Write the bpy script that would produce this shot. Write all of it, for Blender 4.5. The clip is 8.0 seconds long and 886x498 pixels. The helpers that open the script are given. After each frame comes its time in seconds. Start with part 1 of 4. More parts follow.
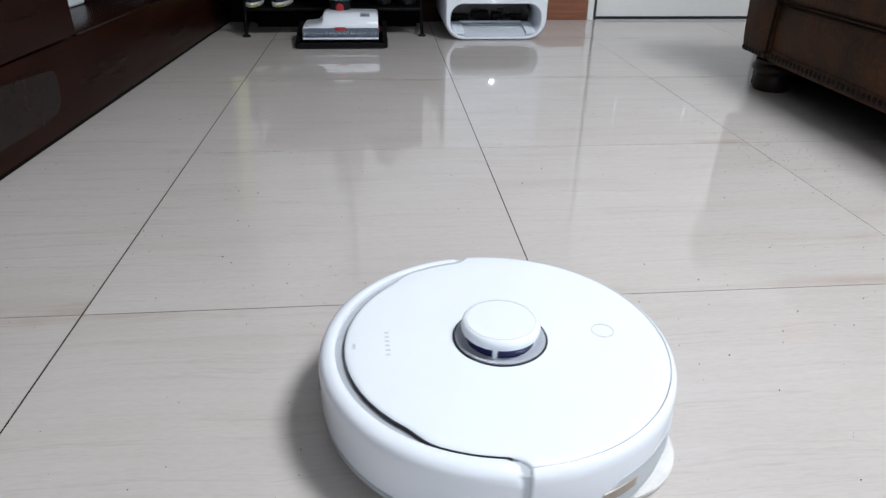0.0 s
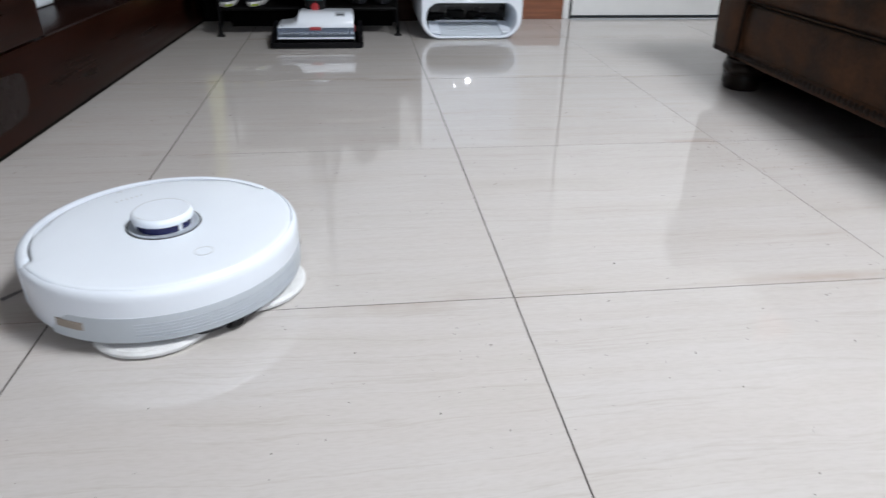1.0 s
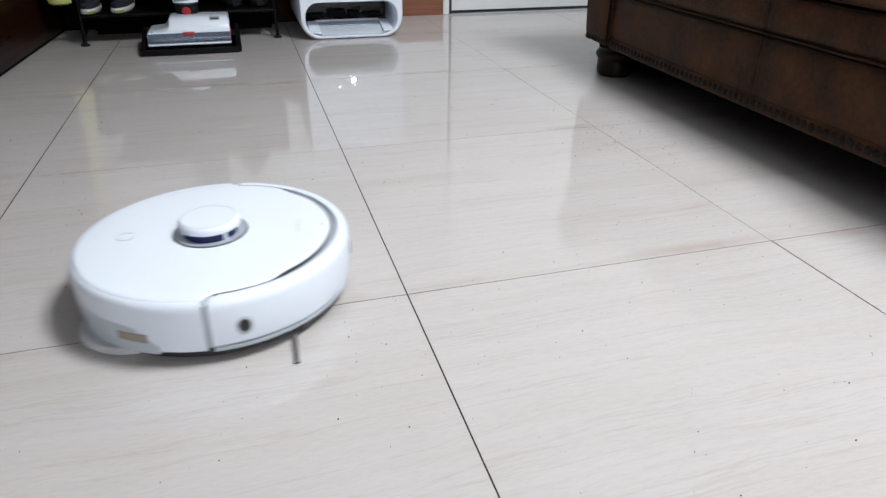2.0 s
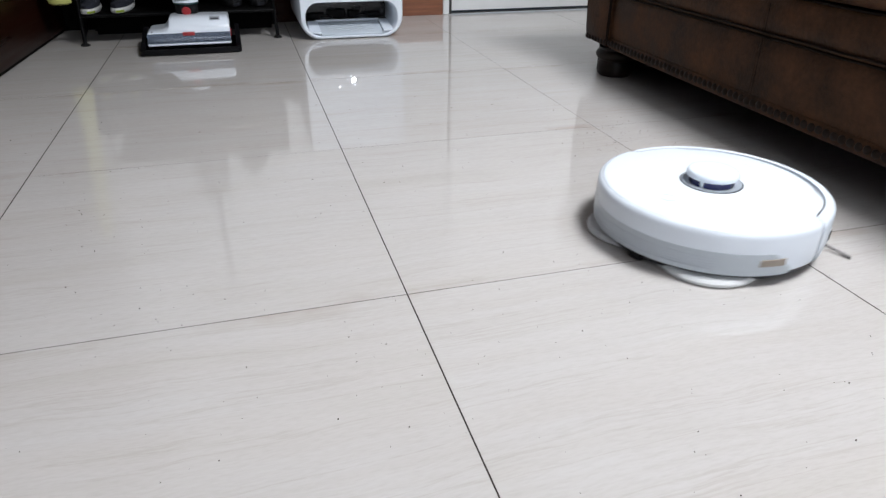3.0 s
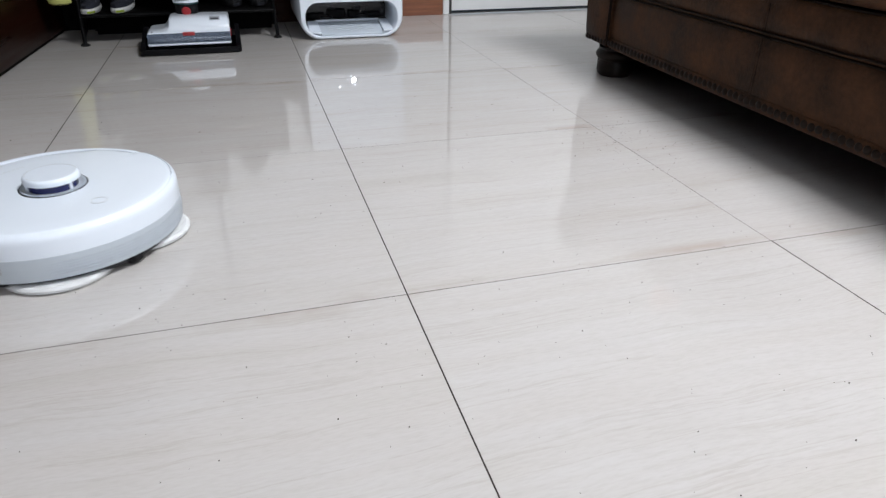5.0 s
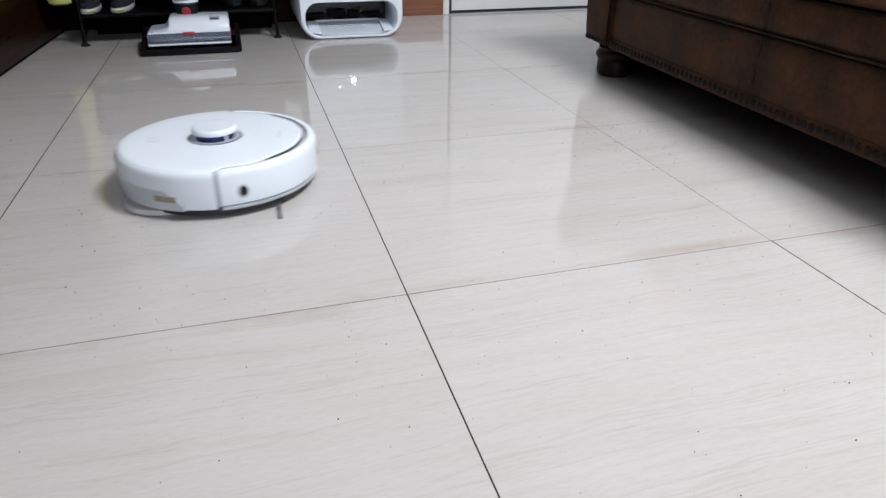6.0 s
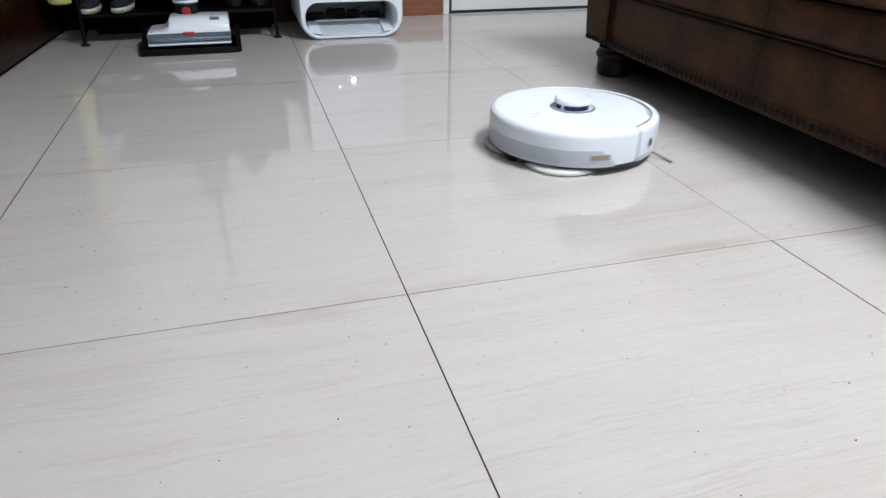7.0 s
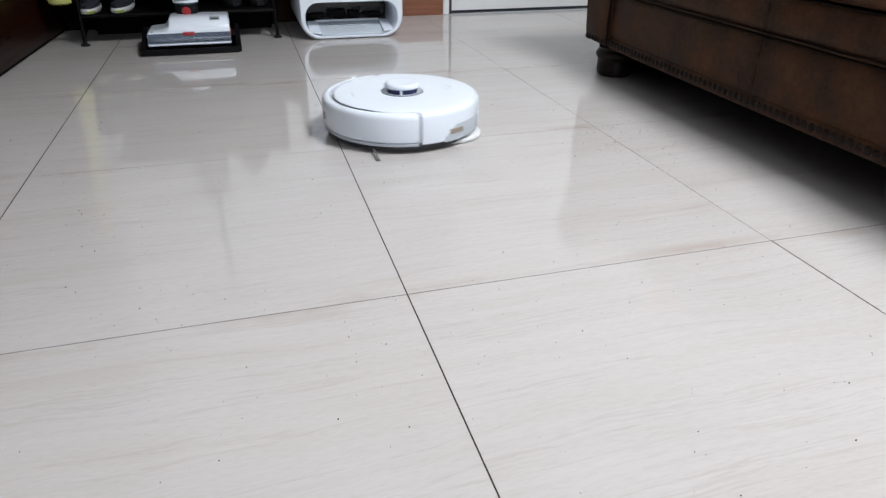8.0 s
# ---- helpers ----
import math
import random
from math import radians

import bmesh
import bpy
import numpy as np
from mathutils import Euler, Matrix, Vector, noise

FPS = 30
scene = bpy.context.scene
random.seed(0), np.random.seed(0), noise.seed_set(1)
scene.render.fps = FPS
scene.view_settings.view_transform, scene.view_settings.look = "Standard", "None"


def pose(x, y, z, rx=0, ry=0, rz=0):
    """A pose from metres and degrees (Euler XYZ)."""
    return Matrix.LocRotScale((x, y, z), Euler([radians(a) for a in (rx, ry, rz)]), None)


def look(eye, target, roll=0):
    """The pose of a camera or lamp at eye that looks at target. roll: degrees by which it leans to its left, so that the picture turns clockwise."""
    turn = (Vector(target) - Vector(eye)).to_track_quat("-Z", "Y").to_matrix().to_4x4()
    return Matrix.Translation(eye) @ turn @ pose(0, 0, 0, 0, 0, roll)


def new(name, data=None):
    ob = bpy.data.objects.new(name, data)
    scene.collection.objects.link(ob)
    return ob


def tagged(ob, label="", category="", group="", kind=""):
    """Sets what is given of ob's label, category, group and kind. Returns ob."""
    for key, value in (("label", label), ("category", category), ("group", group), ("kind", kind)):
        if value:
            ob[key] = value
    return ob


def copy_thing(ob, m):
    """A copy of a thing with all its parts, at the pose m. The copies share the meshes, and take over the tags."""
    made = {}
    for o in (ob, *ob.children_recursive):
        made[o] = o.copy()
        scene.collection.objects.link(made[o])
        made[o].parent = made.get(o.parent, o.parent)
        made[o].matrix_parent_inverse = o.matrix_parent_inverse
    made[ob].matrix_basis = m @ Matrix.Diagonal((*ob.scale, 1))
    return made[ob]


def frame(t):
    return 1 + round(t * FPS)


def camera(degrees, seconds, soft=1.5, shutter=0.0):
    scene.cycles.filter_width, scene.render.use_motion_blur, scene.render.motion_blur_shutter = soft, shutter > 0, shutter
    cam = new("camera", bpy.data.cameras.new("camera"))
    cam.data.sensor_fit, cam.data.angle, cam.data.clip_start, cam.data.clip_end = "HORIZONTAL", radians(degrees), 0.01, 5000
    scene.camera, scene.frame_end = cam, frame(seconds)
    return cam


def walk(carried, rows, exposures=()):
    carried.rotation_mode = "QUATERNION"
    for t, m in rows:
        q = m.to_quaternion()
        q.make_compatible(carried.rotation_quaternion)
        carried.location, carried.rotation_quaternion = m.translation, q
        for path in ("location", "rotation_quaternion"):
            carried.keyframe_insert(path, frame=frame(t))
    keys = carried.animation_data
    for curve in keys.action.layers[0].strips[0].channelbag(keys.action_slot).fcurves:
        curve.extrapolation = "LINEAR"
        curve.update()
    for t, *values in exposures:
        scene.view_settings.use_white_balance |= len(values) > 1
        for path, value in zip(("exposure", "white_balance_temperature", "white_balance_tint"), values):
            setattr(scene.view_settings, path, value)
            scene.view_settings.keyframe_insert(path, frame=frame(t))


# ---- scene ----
cam = camera(67.7, 8.0, soft=1.4, shutter=0.25)
# seconds, eye, target, roll
PATH = [
    (0, (-0.2108, -0.7431, 0.4809), (-0.0377, 1.0097, -0.4667), 0.85),
    (0.2, (-0.2097, -0.7412, 0.4829), (-0.0521, 1.0118, -0.4668), 0.93),
    (0.3, (-0.2100, -0.7410, 0.4850), (-0.0564, 1.0116, -0.4662), 1.05),
    (0.5, (-0.2100, -0.7410, 0.4850), (-0.0564, 1.0116, -0.4662), 1.05),
    (0.7, (-0.2100, -0.7410, 0.4850), (-0.0564, 1.0116, -0.4662), 1.05),
    (0.8, (-0.2069, -0.7433, 0.4867), (-0.0547, 1.0089, -0.4654), 1.04),
    (0.9, (-0.2037, -0.7456, 0.4882), (-0.0503, 1.0061, -0.4648), 1.03),
    (1, (-0.1970, -0.7470, 0.4890), (0.0301, 0.9965, -0.4643), 1.10),
    (1.1, (-0.1940, -0.7474, 0.4892), (0.0692, 0.9904, -0.4651), 1.02),
    (1.2, (-0.1935, -0.7474, 0.4892), (0.0748, 0.9896, -0.4652), 1.01),
    (1.3, (-0.1890, -0.7480, 0.4895), (0.1334, 0.9793, -0.4658), 0.90),
    (1.4, (-0.1837, -0.7487, 0.4898), (0.2015, 0.9657, -0.4655), 0.77),
    (1.5, (-0.1810, -0.7490, 0.4900), (0.2360, 0.9580, -0.4650), 0.70),
    (1.6, (-0.1787, -0.7496, 0.4900), (0.2627, 0.9505, -0.4650), 0.67),
    (1.7, (-0.1766, -0.7501, 0.4900), (0.2867, 0.9437, -0.4650), 0.64),
    (1.8, (-0.1745, -0.7506, 0.4900), (0.3107, 0.9369, -0.4650), 0.62),
    (1.9, (-0.1731, -0.7510, 0.4900), (0.3267, 0.9324, -0.4650), 0.60),
    (2, (-0.1730, -0.7510, 0.4900), (0.3280, 0.9320, -0.4650), 0.60),
    (8, (-0.1730, -0.7510, 0.4900), (0.3280, 0.9320, -0.4650), 0.60),
]

# ---- light ----
EXPOSURE = 0.07
walk(cam, [(t, look(eye, target, roll)) for t, eye, target, roll in PATH], exposures=[(0, EXPOSURE - 0.14), (0.6, EXPOSURE - 0.16), (1.0, EXPOSURE), (8, EXPOSURE)])

world = bpy.data.worlds.new("daylight")
scene.world = world
world.use_nodes = True
sky = world.node_tree.nodes.new("ShaderNodeTexSky")
sky.sky_type, sky.sun_disc = "NISHITA", False
sky.sun_elevation, sky.sun_rotation = radians(45), radians(160)
world.node_tree.links.new(sky.outputs[0], world.node_tree.nodes["Background"].inputs[0])
world.node_tree.nodes["Background"].inputs[1].default_value = 0.1


def area_lamp(name, m, sx, sy, watts, colour):
    data = bpy.data.lights.new(name, "AREA")
    data.shape, data.size, data.size_y, data.energy, data.color = "RECTANGLE", sx, sy, watts, colour
    ob = new(name, data)
    ob.matrix_world = m
    return ob


# ceiling panel over the back of the sofa, and daylight through the window behind the camera
area_lamp("ceiling_lamp_light", look((1.12, -0.42, 2.53), (1.12, -0.42, 0)), 0.7, 0.7, 87, (0.94, 0.968, 1.0))
area_lamp("window_light", look((-0.1, -3.02, 1.55), (-0.1, 0, 1.2)), 1.9, 1.3, 25, (0.92, 0.955, 1.0))


# ---- materials ----
def shader(name, base, rough=0.5, metal=0.0, var=0.12, scale=8.0, bump=0.0, bump_scale=200.0, rough_var=0.0, stretch=(1, 1, 1), coat=0.0, spec=0.5):
    """A principled material: base colour varied by noise at two scales, fine relief by bump."""
    m = bpy.data.materials.new(name)
    m.use_nodes = True
    nt = m.node_tree
    n, l = nt.nodes, nt.links
    p = n["Principled BSDF"]
    p.inputs["Roughness"].default_value = rough
    p.inputs["Metallic"].default_value = metal
    p.inputs["Coat Weight"].default_value = coat
    p.inputs["Specular IOR Level"].default_value = spec
    co = n.new("ShaderNodeTexCoord")
    mp = n.new("ShaderNodeMapping")
    mp.inputs["Scale"].default_value = stretch
    l.new(co.outputs["Object"], mp.inputs[0])
    big, fine = n.new("ShaderNodeTexNoise"), n.new("ShaderNodeTexNoise")
    big.inputs["Scale"].default_value, big.inputs["Detail"].default_value = scale, 5
    fine.inputs["Scale"].default_value, fine.inputs["Detail"].default_value = scale * 9, 4
    l.new(mp.outputs[0], big.inputs[0]), l.new(mp.outputs[0], fine.inputs[0])
    add = n.new("ShaderNodeMath")
    add.operation = "MULTIPLY_ADD"
    add.inputs[1].default_value = 0.4
    l.new(fine.outputs[0], add.inputs[0]), l.new(big.outputs[0], add.inputs[2])
    ramp = n.new("ShaderNodeMapRange")
    ramp.inputs[1].default_value, ramp.inputs[2].default_value = 0.4, 1.0
    ramp.inputs[3].default_value, ramp.inputs[4].default_value = 1 - var, 1 + var
    l.new(add.outputs[0], ramp.inputs[0])
    hue = n.new("ShaderNodeVectorMath")
    hue.operation = "SCALE"
    hue.inputs[0].default_value = base
    l.new(ramp.outputs[0], hue.inputs["Scale"])
    l.new(hue.outputs[0], p.inputs["Base Color"])
    if rough_var:
        rr = n.new("ShaderNodeMapRange")
        rr.inputs[1].default_value, rr.inputs[2].default_value = 0.35, 0.7
        rr.inputs[3].default_value, rr.inputs[4].default_value = max(0.02, rough - rough_var), rough + rough_var
        l.new(big.outputs[0], rr.inputs[0]), l.new(rr.outputs[0], p.inputs["Roughness"])
    if bump:
        grain, bp = n.new("ShaderNodeTexNoise"), n.new("ShaderNodeBump")
        grain.inputs["Scale"].default_value, grain.inputs["Detail"].default_value = bump_scale, 3
        l.new(mp.outputs[0], grain.inputs[0])
        bp.inputs["Strength"].default_value, bp.inputs["Distance"].default_value = bump, 0.002
        l.new(grain.outputs[0], bp.inputs["Height"]), l.new(bp.outputs[0], p.inputs["Normal"])
    return m


def tile_shader():
    """Polished cream porcelain with faint veins that run along x, each tile its own cut of the pattern."""
    m = bpy.data.materials.new("polished_porcelain")
    m.use_nodes = True
    nt = m.node_tree
    n, l = nt.nodes, nt.links
    p = n["Principled BSDF"]
    co, info = n.new("ShaderNodeTexCoord"), n.new("ShaderNodeObjectInfo")
    off = n.new("ShaderNodeVectorMath")
    off.operation = "MULTIPLY_ADD"
    off.inputs[1].default_value = (37, 53, 19)
    l.new(info.outputs["Random"], off.inputs[0]), l.new(co.outputs["Object"], off.inputs[2])
    warp = n.new("ShaderNodeTexNoise")
    warp.inputs["Scale"].default_value, warp.inputs["Detail"].default_value = 3.0, 3
    l.new(off.outputs[0], warp.inputs[0])
    bend = n.new("ShaderNodeVectorMath")
    bend.operation = "MULTIPLY_ADD"
    bend.inputs[1].default_value = (0.03, 0.05, 0)
    l.new(warp.outputs["Color"], bend.inputs[0]), l.new(off.outputs[0], bend.inputs[2])

    def streaks(sx, sy, detail):
        mp, t = n.new("ShaderNodeMapping"), n.new("ShaderNodeTexNoise")
        mp.inputs["Scale"].default_value = (sx, sy, 1)
        t.inputs["Scale"].default_value, t.inputs["Detail"].default_value = 1.0, detail
        l.new(bend.outputs[0], mp.inputs[0]), l.new(mp.outputs[0], t.inputs[0])
        return t.outputs[0]

    def ramp(src, stops):
        r = n.new("ShaderNodeValToRGB")
        e = r.color_ramp.elements
        e[0].position, e[0].color = stops[0][0], (*stops[0][1], 1)
        e[1].position, e[1].color = stops[-1][0], (*stops[-1][1], 1)
        for pos, c in stops[1:-1]:
            k = e.new(pos)
            k.color = (*c, 1)
        l.new(src, r.inputs[0])
        return r.outputs[0]

    def times(a, b, f=1.0):
        x = n.new("ShaderNodeMix")
        x.data_type, x.blend_type = "RGBA", "MULTIPLY"
        x.inputs[0].default_value = f
        l.new(a, x.inputs[6]), l.new(b, x.inputs[7])
        return x.outputs[2]

    w = (1, 1, 1)
    bands = ramp(streaks(1.3, 13, 5), [(0.26, (0.512, 0.488, 0.462)), (0.42, (0.542, 0.516, 0.500)), (0.58, (0.552, 0.532, 0.522)), (0.76, (0.530, 0.504, 0.484))])
    veins = ramp(streaks(0.9, 26, 6), [(0.484, w), (0.496, (0.935, 0.918, 0.902)), (0.508, w)])
    hair = ramp(streaks(5, 120, 4), [(0.3, (0.968, 0.961, 0.953)), (0.6, w)])
    grain = ramp(streaks(70, 420, 2), [(0.25, (0.94, 0.932, 0.924)), (0.6, w)])
    cloud = ramp(warp.outputs[0], [(0.3, (0.94, 0.932, 0.922)), (0.7, w)])
    # brownish dirt worked in along some joints
    sep, near, patch, both = n.new("ShaderNodeSeparateXYZ"), n.new("ShaderNodeMapRange"), n.new("ShaderNodeMapRange"), n.new("ShaderNodeMath")
    size_y = n.new("ShaderNodeMath")
    size_y.operation = "ABSOLUTE"
    l.new(co.outputs["Object"], sep.inputs[0]), l.new(sep.outputs[1], size_y.inputs[0]), l.new(size_y.outputs[0], near.inputs[0])
    near.inputs[1].default_value, near.inputs[2].default_value = 0.268, 0.3
    dirt = n.new("ShaderNodeTexNoise")
    dirt.inputs["Scale"].default_value, dirt.inputs["Detail"].default_value = 5, 4
    l.new(off.outputs[0], dirt.inputs[0]), l.new(dirt.outputs[0], patch.inputs[0])
    patch.inputs[1].default_value, patch.inputs[2].default_value, patch.inputs[4].default_value = 0.52, 0.68, 0.5
    both.operation = "MULTIPLY"
    l.new(near.outputs[0], both.inputs[0]), l.new(patch.outputs[0], both.inputs[1])
    stain = n.new("ShaderNodeMix")
    stain.data_type = "RGBA"
    stain.inputs[7].default_value = (0.33, 0.25, 0.19, 1)
    l.new(both.outputs[0], stain.inputs[0]), l.new(times(times(times(times(bands, veins), hair), grain), cloud), stain.inputs[6])
    # an old smear of dirt beside the joint near the sofa
    here, away, far = n.new("ShaderNodeNewGeometry"), n.new("ShaderNodeVectorMath"), n.new("ShaderNodeVectorMath")
    away.operation, far.operation = "MULTIPLY_ADD", "LENGTH"
    away.inputs[1].default_value, away.inputs[2].default_value = (5.5, 55, 0), (-2.6, -0.75, 0)
    l.new(here.outputs["Position"], away.inputs[0]), l.new(away.outputs[0], far.inputs[0])
    fade, old = n.new("ShaderNodeMapRange"), n.new("ShaderNodeMix")
    fade.inputs[1].default_value, fade.inputs[2].default_value, fade.inputs[3].default_value, fade.inputs[4].default_value = 0.1, 1.0, 0.42, 0.0
    old.data_type = "RGBA"
    old.inputs[7].default_value = (0.36, 0.27, 0.20, 1)
    l.new(far.outputs["Value"], fade.inputs[0]), l.new(fade.outputs[0], old.inputs[0]), l.new(stain.outputs[2], old.inputs[6])
    l.new(old.outputs[2], p.inputs["Base Color"])
    smear = n.new("ShaderNodeTexNoise")
    smear.inputs["Scale"].default_value, smear.inputs["Detail"].default_value = 5, 6
    l.new(off.outputs[0], smear.inputs[0])
    rr = n.new("ShaderNodeMapRange")
    rr.inputs[1].default_value, rr.inputs[2].default_value = 0.35, 0.75
    rr.inputs[3].default_value, rr.inputs[4].default_value = 0.025, 0.075
    l.new(smear.outputs[0], rr.inputs[0]), l.new(rr.outputs[0], p.inputs["Roughness"])
    wave, bp = n.new("ShaderNodeTexNoise"), n.new("ShaderNodeBump")
    wave.inputs["Scale"].default_value, wave.inputs["Detail"].default_value = 4, 1
    l.new(off.outputs[0], wave.inputs[0])
    bp.inputs["Strength"].default_value, bp.inputs["Distance"].default_value = 0.05, 0.003
    l.new(wave.outputs[0], bp.inputs["Height"]), l.new(bp.outputs[0], p.inputs["Normal"])
    p.inputs["Specular IOR Level"].default_value = 0.8
    return m


def glow_shader(name, colour, strength):
    m = bpy.data.materials.new(name)
    m.use_nodes = True
    p = m.node_tree.nodes["Principled BSDF"]
    p.inputs["Base Color"].default_value = (0.9, 0.9, 0.9, 1)
    p.inputs["Emission Color"].default_value, p.inputs["Emission Strength"].default_value = (*colour, 1), strength
    return m


def clear_shader(name, tint, rough, through_it):
    m = bpy.data.materials.new(name)
    m.use_nodes = True
    p = m.node_tree.nodes["Principled BSDF"]
    p.inputs["Base Color"].default_value = (*tint, 1)
    p.inputs["Roughness"].default_value, p.inputs["Transmission Weight"].default_value = rough, through_it
    return m


TILE = tile_shader()
GROUT = shader("dark_grout", (0.017, 0.009, 0.007), 0.9, var=0.5, scale=30, bump=0.4)
PLASTER = shader("white_plaster", (0.66, 0.665, 0.67), 0.7, var=0.04, scale=3, bump=0.15, bump_scale=120)
CEILING = shader("ceiling_paint", (0.56, 0.57, 0.58), 0.8, var=0.03, scale=2, bump=0.1, bump_scale=90)
SKIRT = shader("brown_skirting_wood", (0.205, 0.079, 0.042), 0.4, var=0.3, scale=5, stretch=(1, 1, 14), bump=0.1)
DOOR_PAINT = shader("white_door_paint", (0.74, 0.75, 0.76), 0.4, var=0.05, scale=3, bump=0.1, bump_scale=60)
STRIP = shader("polished_strip", (0.85, 0.86, 0.88), 0.12, metal=1.0, var=0.04, scale=12)
GAP_SHADE = shader("dark_door_gap", (0.03, 0.03, 0.03), 0.8)
MAHOGANY = shader("dark_mahogany", (0.0155, 0.0045, 0.0025), 0.32, var=0.55, scale=5, stretch=(4, 0.5, 8), bump=0.04, bump_scale=60, rough_var=0.05, spec=0.05)
POLISHED = shader("polished_dark_wood", (0.014, 0.006, 0.0045), 0.26, var=0.4, scale=6, stretch=(4, 0.6, 6), spec=0.4)
KICK = shader("black_kick", (0.004, 0.0035, 0.003), 0.7, spec=0.1)
SMOKE = shader("smoked_glass_and_reflection", (0.0175, 0.0115, 0.0105), 0.25, var=0.3, scale=5, spec=0.10)
WHITE = shader("white_gloss_plastic", (0.785, 0.845, 0.93), 0.22, var=0.02, scale=4, rough_var=0.03)
LIDW = shader("white_satin_lid", (0.79, 0.85, 0.93), 0.24, var=0.02, scale=3)
PALE = shader("pale_grey_plastic", (0.50, 0.55, 0.60), 0.4, var=0.05, scale=10)
PALE_BLUE = shader("pale_blue_plastic", (0.60, 0.66, 0.73), 0.25, var=0.05, scale=8)
DARK = shader("dark_grey_plastic", (0.012, 0.013, 0.017), 0.4, var=0.2, scale=20)
NAVY = shader("navy_lidar_window", (0.010, 0.013, 0.085), 0.12, var=0.1, scale=20)
STEEL = shader("brushed_grey_ring", (0.48, 0.52, 0.58), 0.3, metal=0.25, var=0.1, scale=40)
AMBER = shader("amber_infrared_window", (0.30, 0.255, 0.215), 0.25, var=0.1, scale=30)
INK = shader("grey_print", (0.55, 0.58, 0.61), 0.5)
BLACK_LENS = shader("black_lens", (0.008, 0.008, 0.010), 0.08)
MOP = shader("white_mop_cloth", (0.72, 0.73, 0.74), 0.95, var=0.12, scale=40, bump=0.8, bump_scale=500)
BRISTLE = shader("grey_bristle", (0.10, 0.095, 0.10), 0.7, var=0.3, scale=60)
RUBBER = shader("black_rubber", (0.006, 0.006, 0.007), 0.7, var=0.5, scale=50, spec=0.25)
LEATHER = shader("brown_leather", (0.057, 0.0255, 0.0122), 0.58, var=0.75, scale=11, bump=0.6, bump_scale=220, rough_var=0.1, spec=0.15)
PIPING = shader("dark_leather_piping", (0.012, 0.006, 0.004), 0.65, var=0.6, scale=30, bump=0.3, spec=0.1)
NAIL = shader("aged_bronze_nail", (0.016, 0.0085, 0.006), 0.55, metal=0.2, var=0.4, scale=60, spec=0.2)
FOOTWOOD = shader("dark_turned_wood", (0.013, 0.008, 0.006), 0.45, var=0.8, scale=12, stretch=(1, 1, 3), spec=0.25)
UNDERSIDE_BLACK = shader("black_lining_and_shade_block", (0.004, 0.004, 0.004), 0.95, var=0.3, scale=60)
IRON = shader("black_powder_coat", (0.003, 0.003, 0.0035), 0.45, var=0.4, scale=50, spec=0.1)
BOARD = shader("black_shelf_board", (0.0022, 0.0021, 0.0022), 0.6, var=0.6, scale=14, spec=0.06)
NAVYCLOTH = shader("navy_shoe_mesh", (0.012, 0.014, 0.024), 0.85, var=0.3, scale=60, bump=0.5, bump_scale=700)
SOLE = shader("white_foam_sole", (0.56, 0.57, 0.57), 0.6, var=0.08, scale=30)
LIME = shader("lime_green_accent", (0.22, 0.29, 0.03), 0.6, var=0.15, scale=30)
YELLOW = shader("yellow_green_nylon", (0.40, 0.40, 0.12), 0.6, var=0.2, scale=14, bump=0.2, bump_scale=90)
RED = shader("red_plastic", (0.33, 0.02, 0.025), 0.3, var=0.08, scale=20)
SMOKEY = clear_shader("blue_grey_clear_cover", (0.22, 0.27, 0.36), 0.1, 0.6)
CHARCOAL = shader("charcoal_tray_plastic", (0.004, 0.004, 0.005), 0.45, var=0.4, scale=30, bump=0.15, spec=0.12)
CRUMB = shader("dark_crumbs", (0.035, 0.022, 0.014), 0.9, var=0.5, scale=100)
ROLLER = shader("grey_roller_pile", (0.10, 0.11, 0.14), 0.9, var=0.4, scale=60, bump=0.6, bump_scale=400)
SEAM_GREY = shader("seam_grey", (0.42, 0.46, 0.51), 0.6)
SHELF_GREY = shader("shelf_grey", (0.40, 0.43, 0.48), 0.5)
PALE_LIME = shader("pale_lime_lining", (0.42, 0.41, 0.16), 0.7, var=0.15, scale=40)
ROSE = shader("rose_foam_sole", (0.50, 0.40, 0.39), 0.6, var=0.1, scale=30)
SALMON = shader("salmon_print", (0.62, 0.30, 0.20), 0.6, var=0.4, scale=9)
BAY = shader("dark_bay_plastic", (0.014, 0.015, 0.018), 0.2, var=0.3, scale=14)
TEAL = shader("dark_teal_band", (0.012, 0.05, 0.055), 0.35)
STATUS = glow_shader("status_led", (0.95, 0.97, 1.0), 40)
PANEL_GLOW = glow_shader("light_panel", (0.95, 0.975, 1.0), 6)


# ---- mesh helpers ----
def mesh_of(name, bm, material, smooth=True):
    me = bpy.data.meshes.new(name)
    bmesh.ops.recalc_face_normals(bm, faces=bm.faces[:])
    bm.to_mesh(me)
    bm.free()
    me.materials.append(material)
    if smooth:
        me.shade_smooth()
        me.set_sharp_from_angle(angle=radians(40))
    return me


def part(name, bm, material, parent, label=""):
    ob = new(name, mesh_of(name, bm, material))
    ob.parent = parent
    return tagged(ob, label)


def thing(name, label, category, m=None, group="", kind=""):
    ob = new(name)
    ob.empty_display_size = 0.05
    if m is not None:
        ob.matrix_world = m
    return tagged(ob, label, category, group, kind)


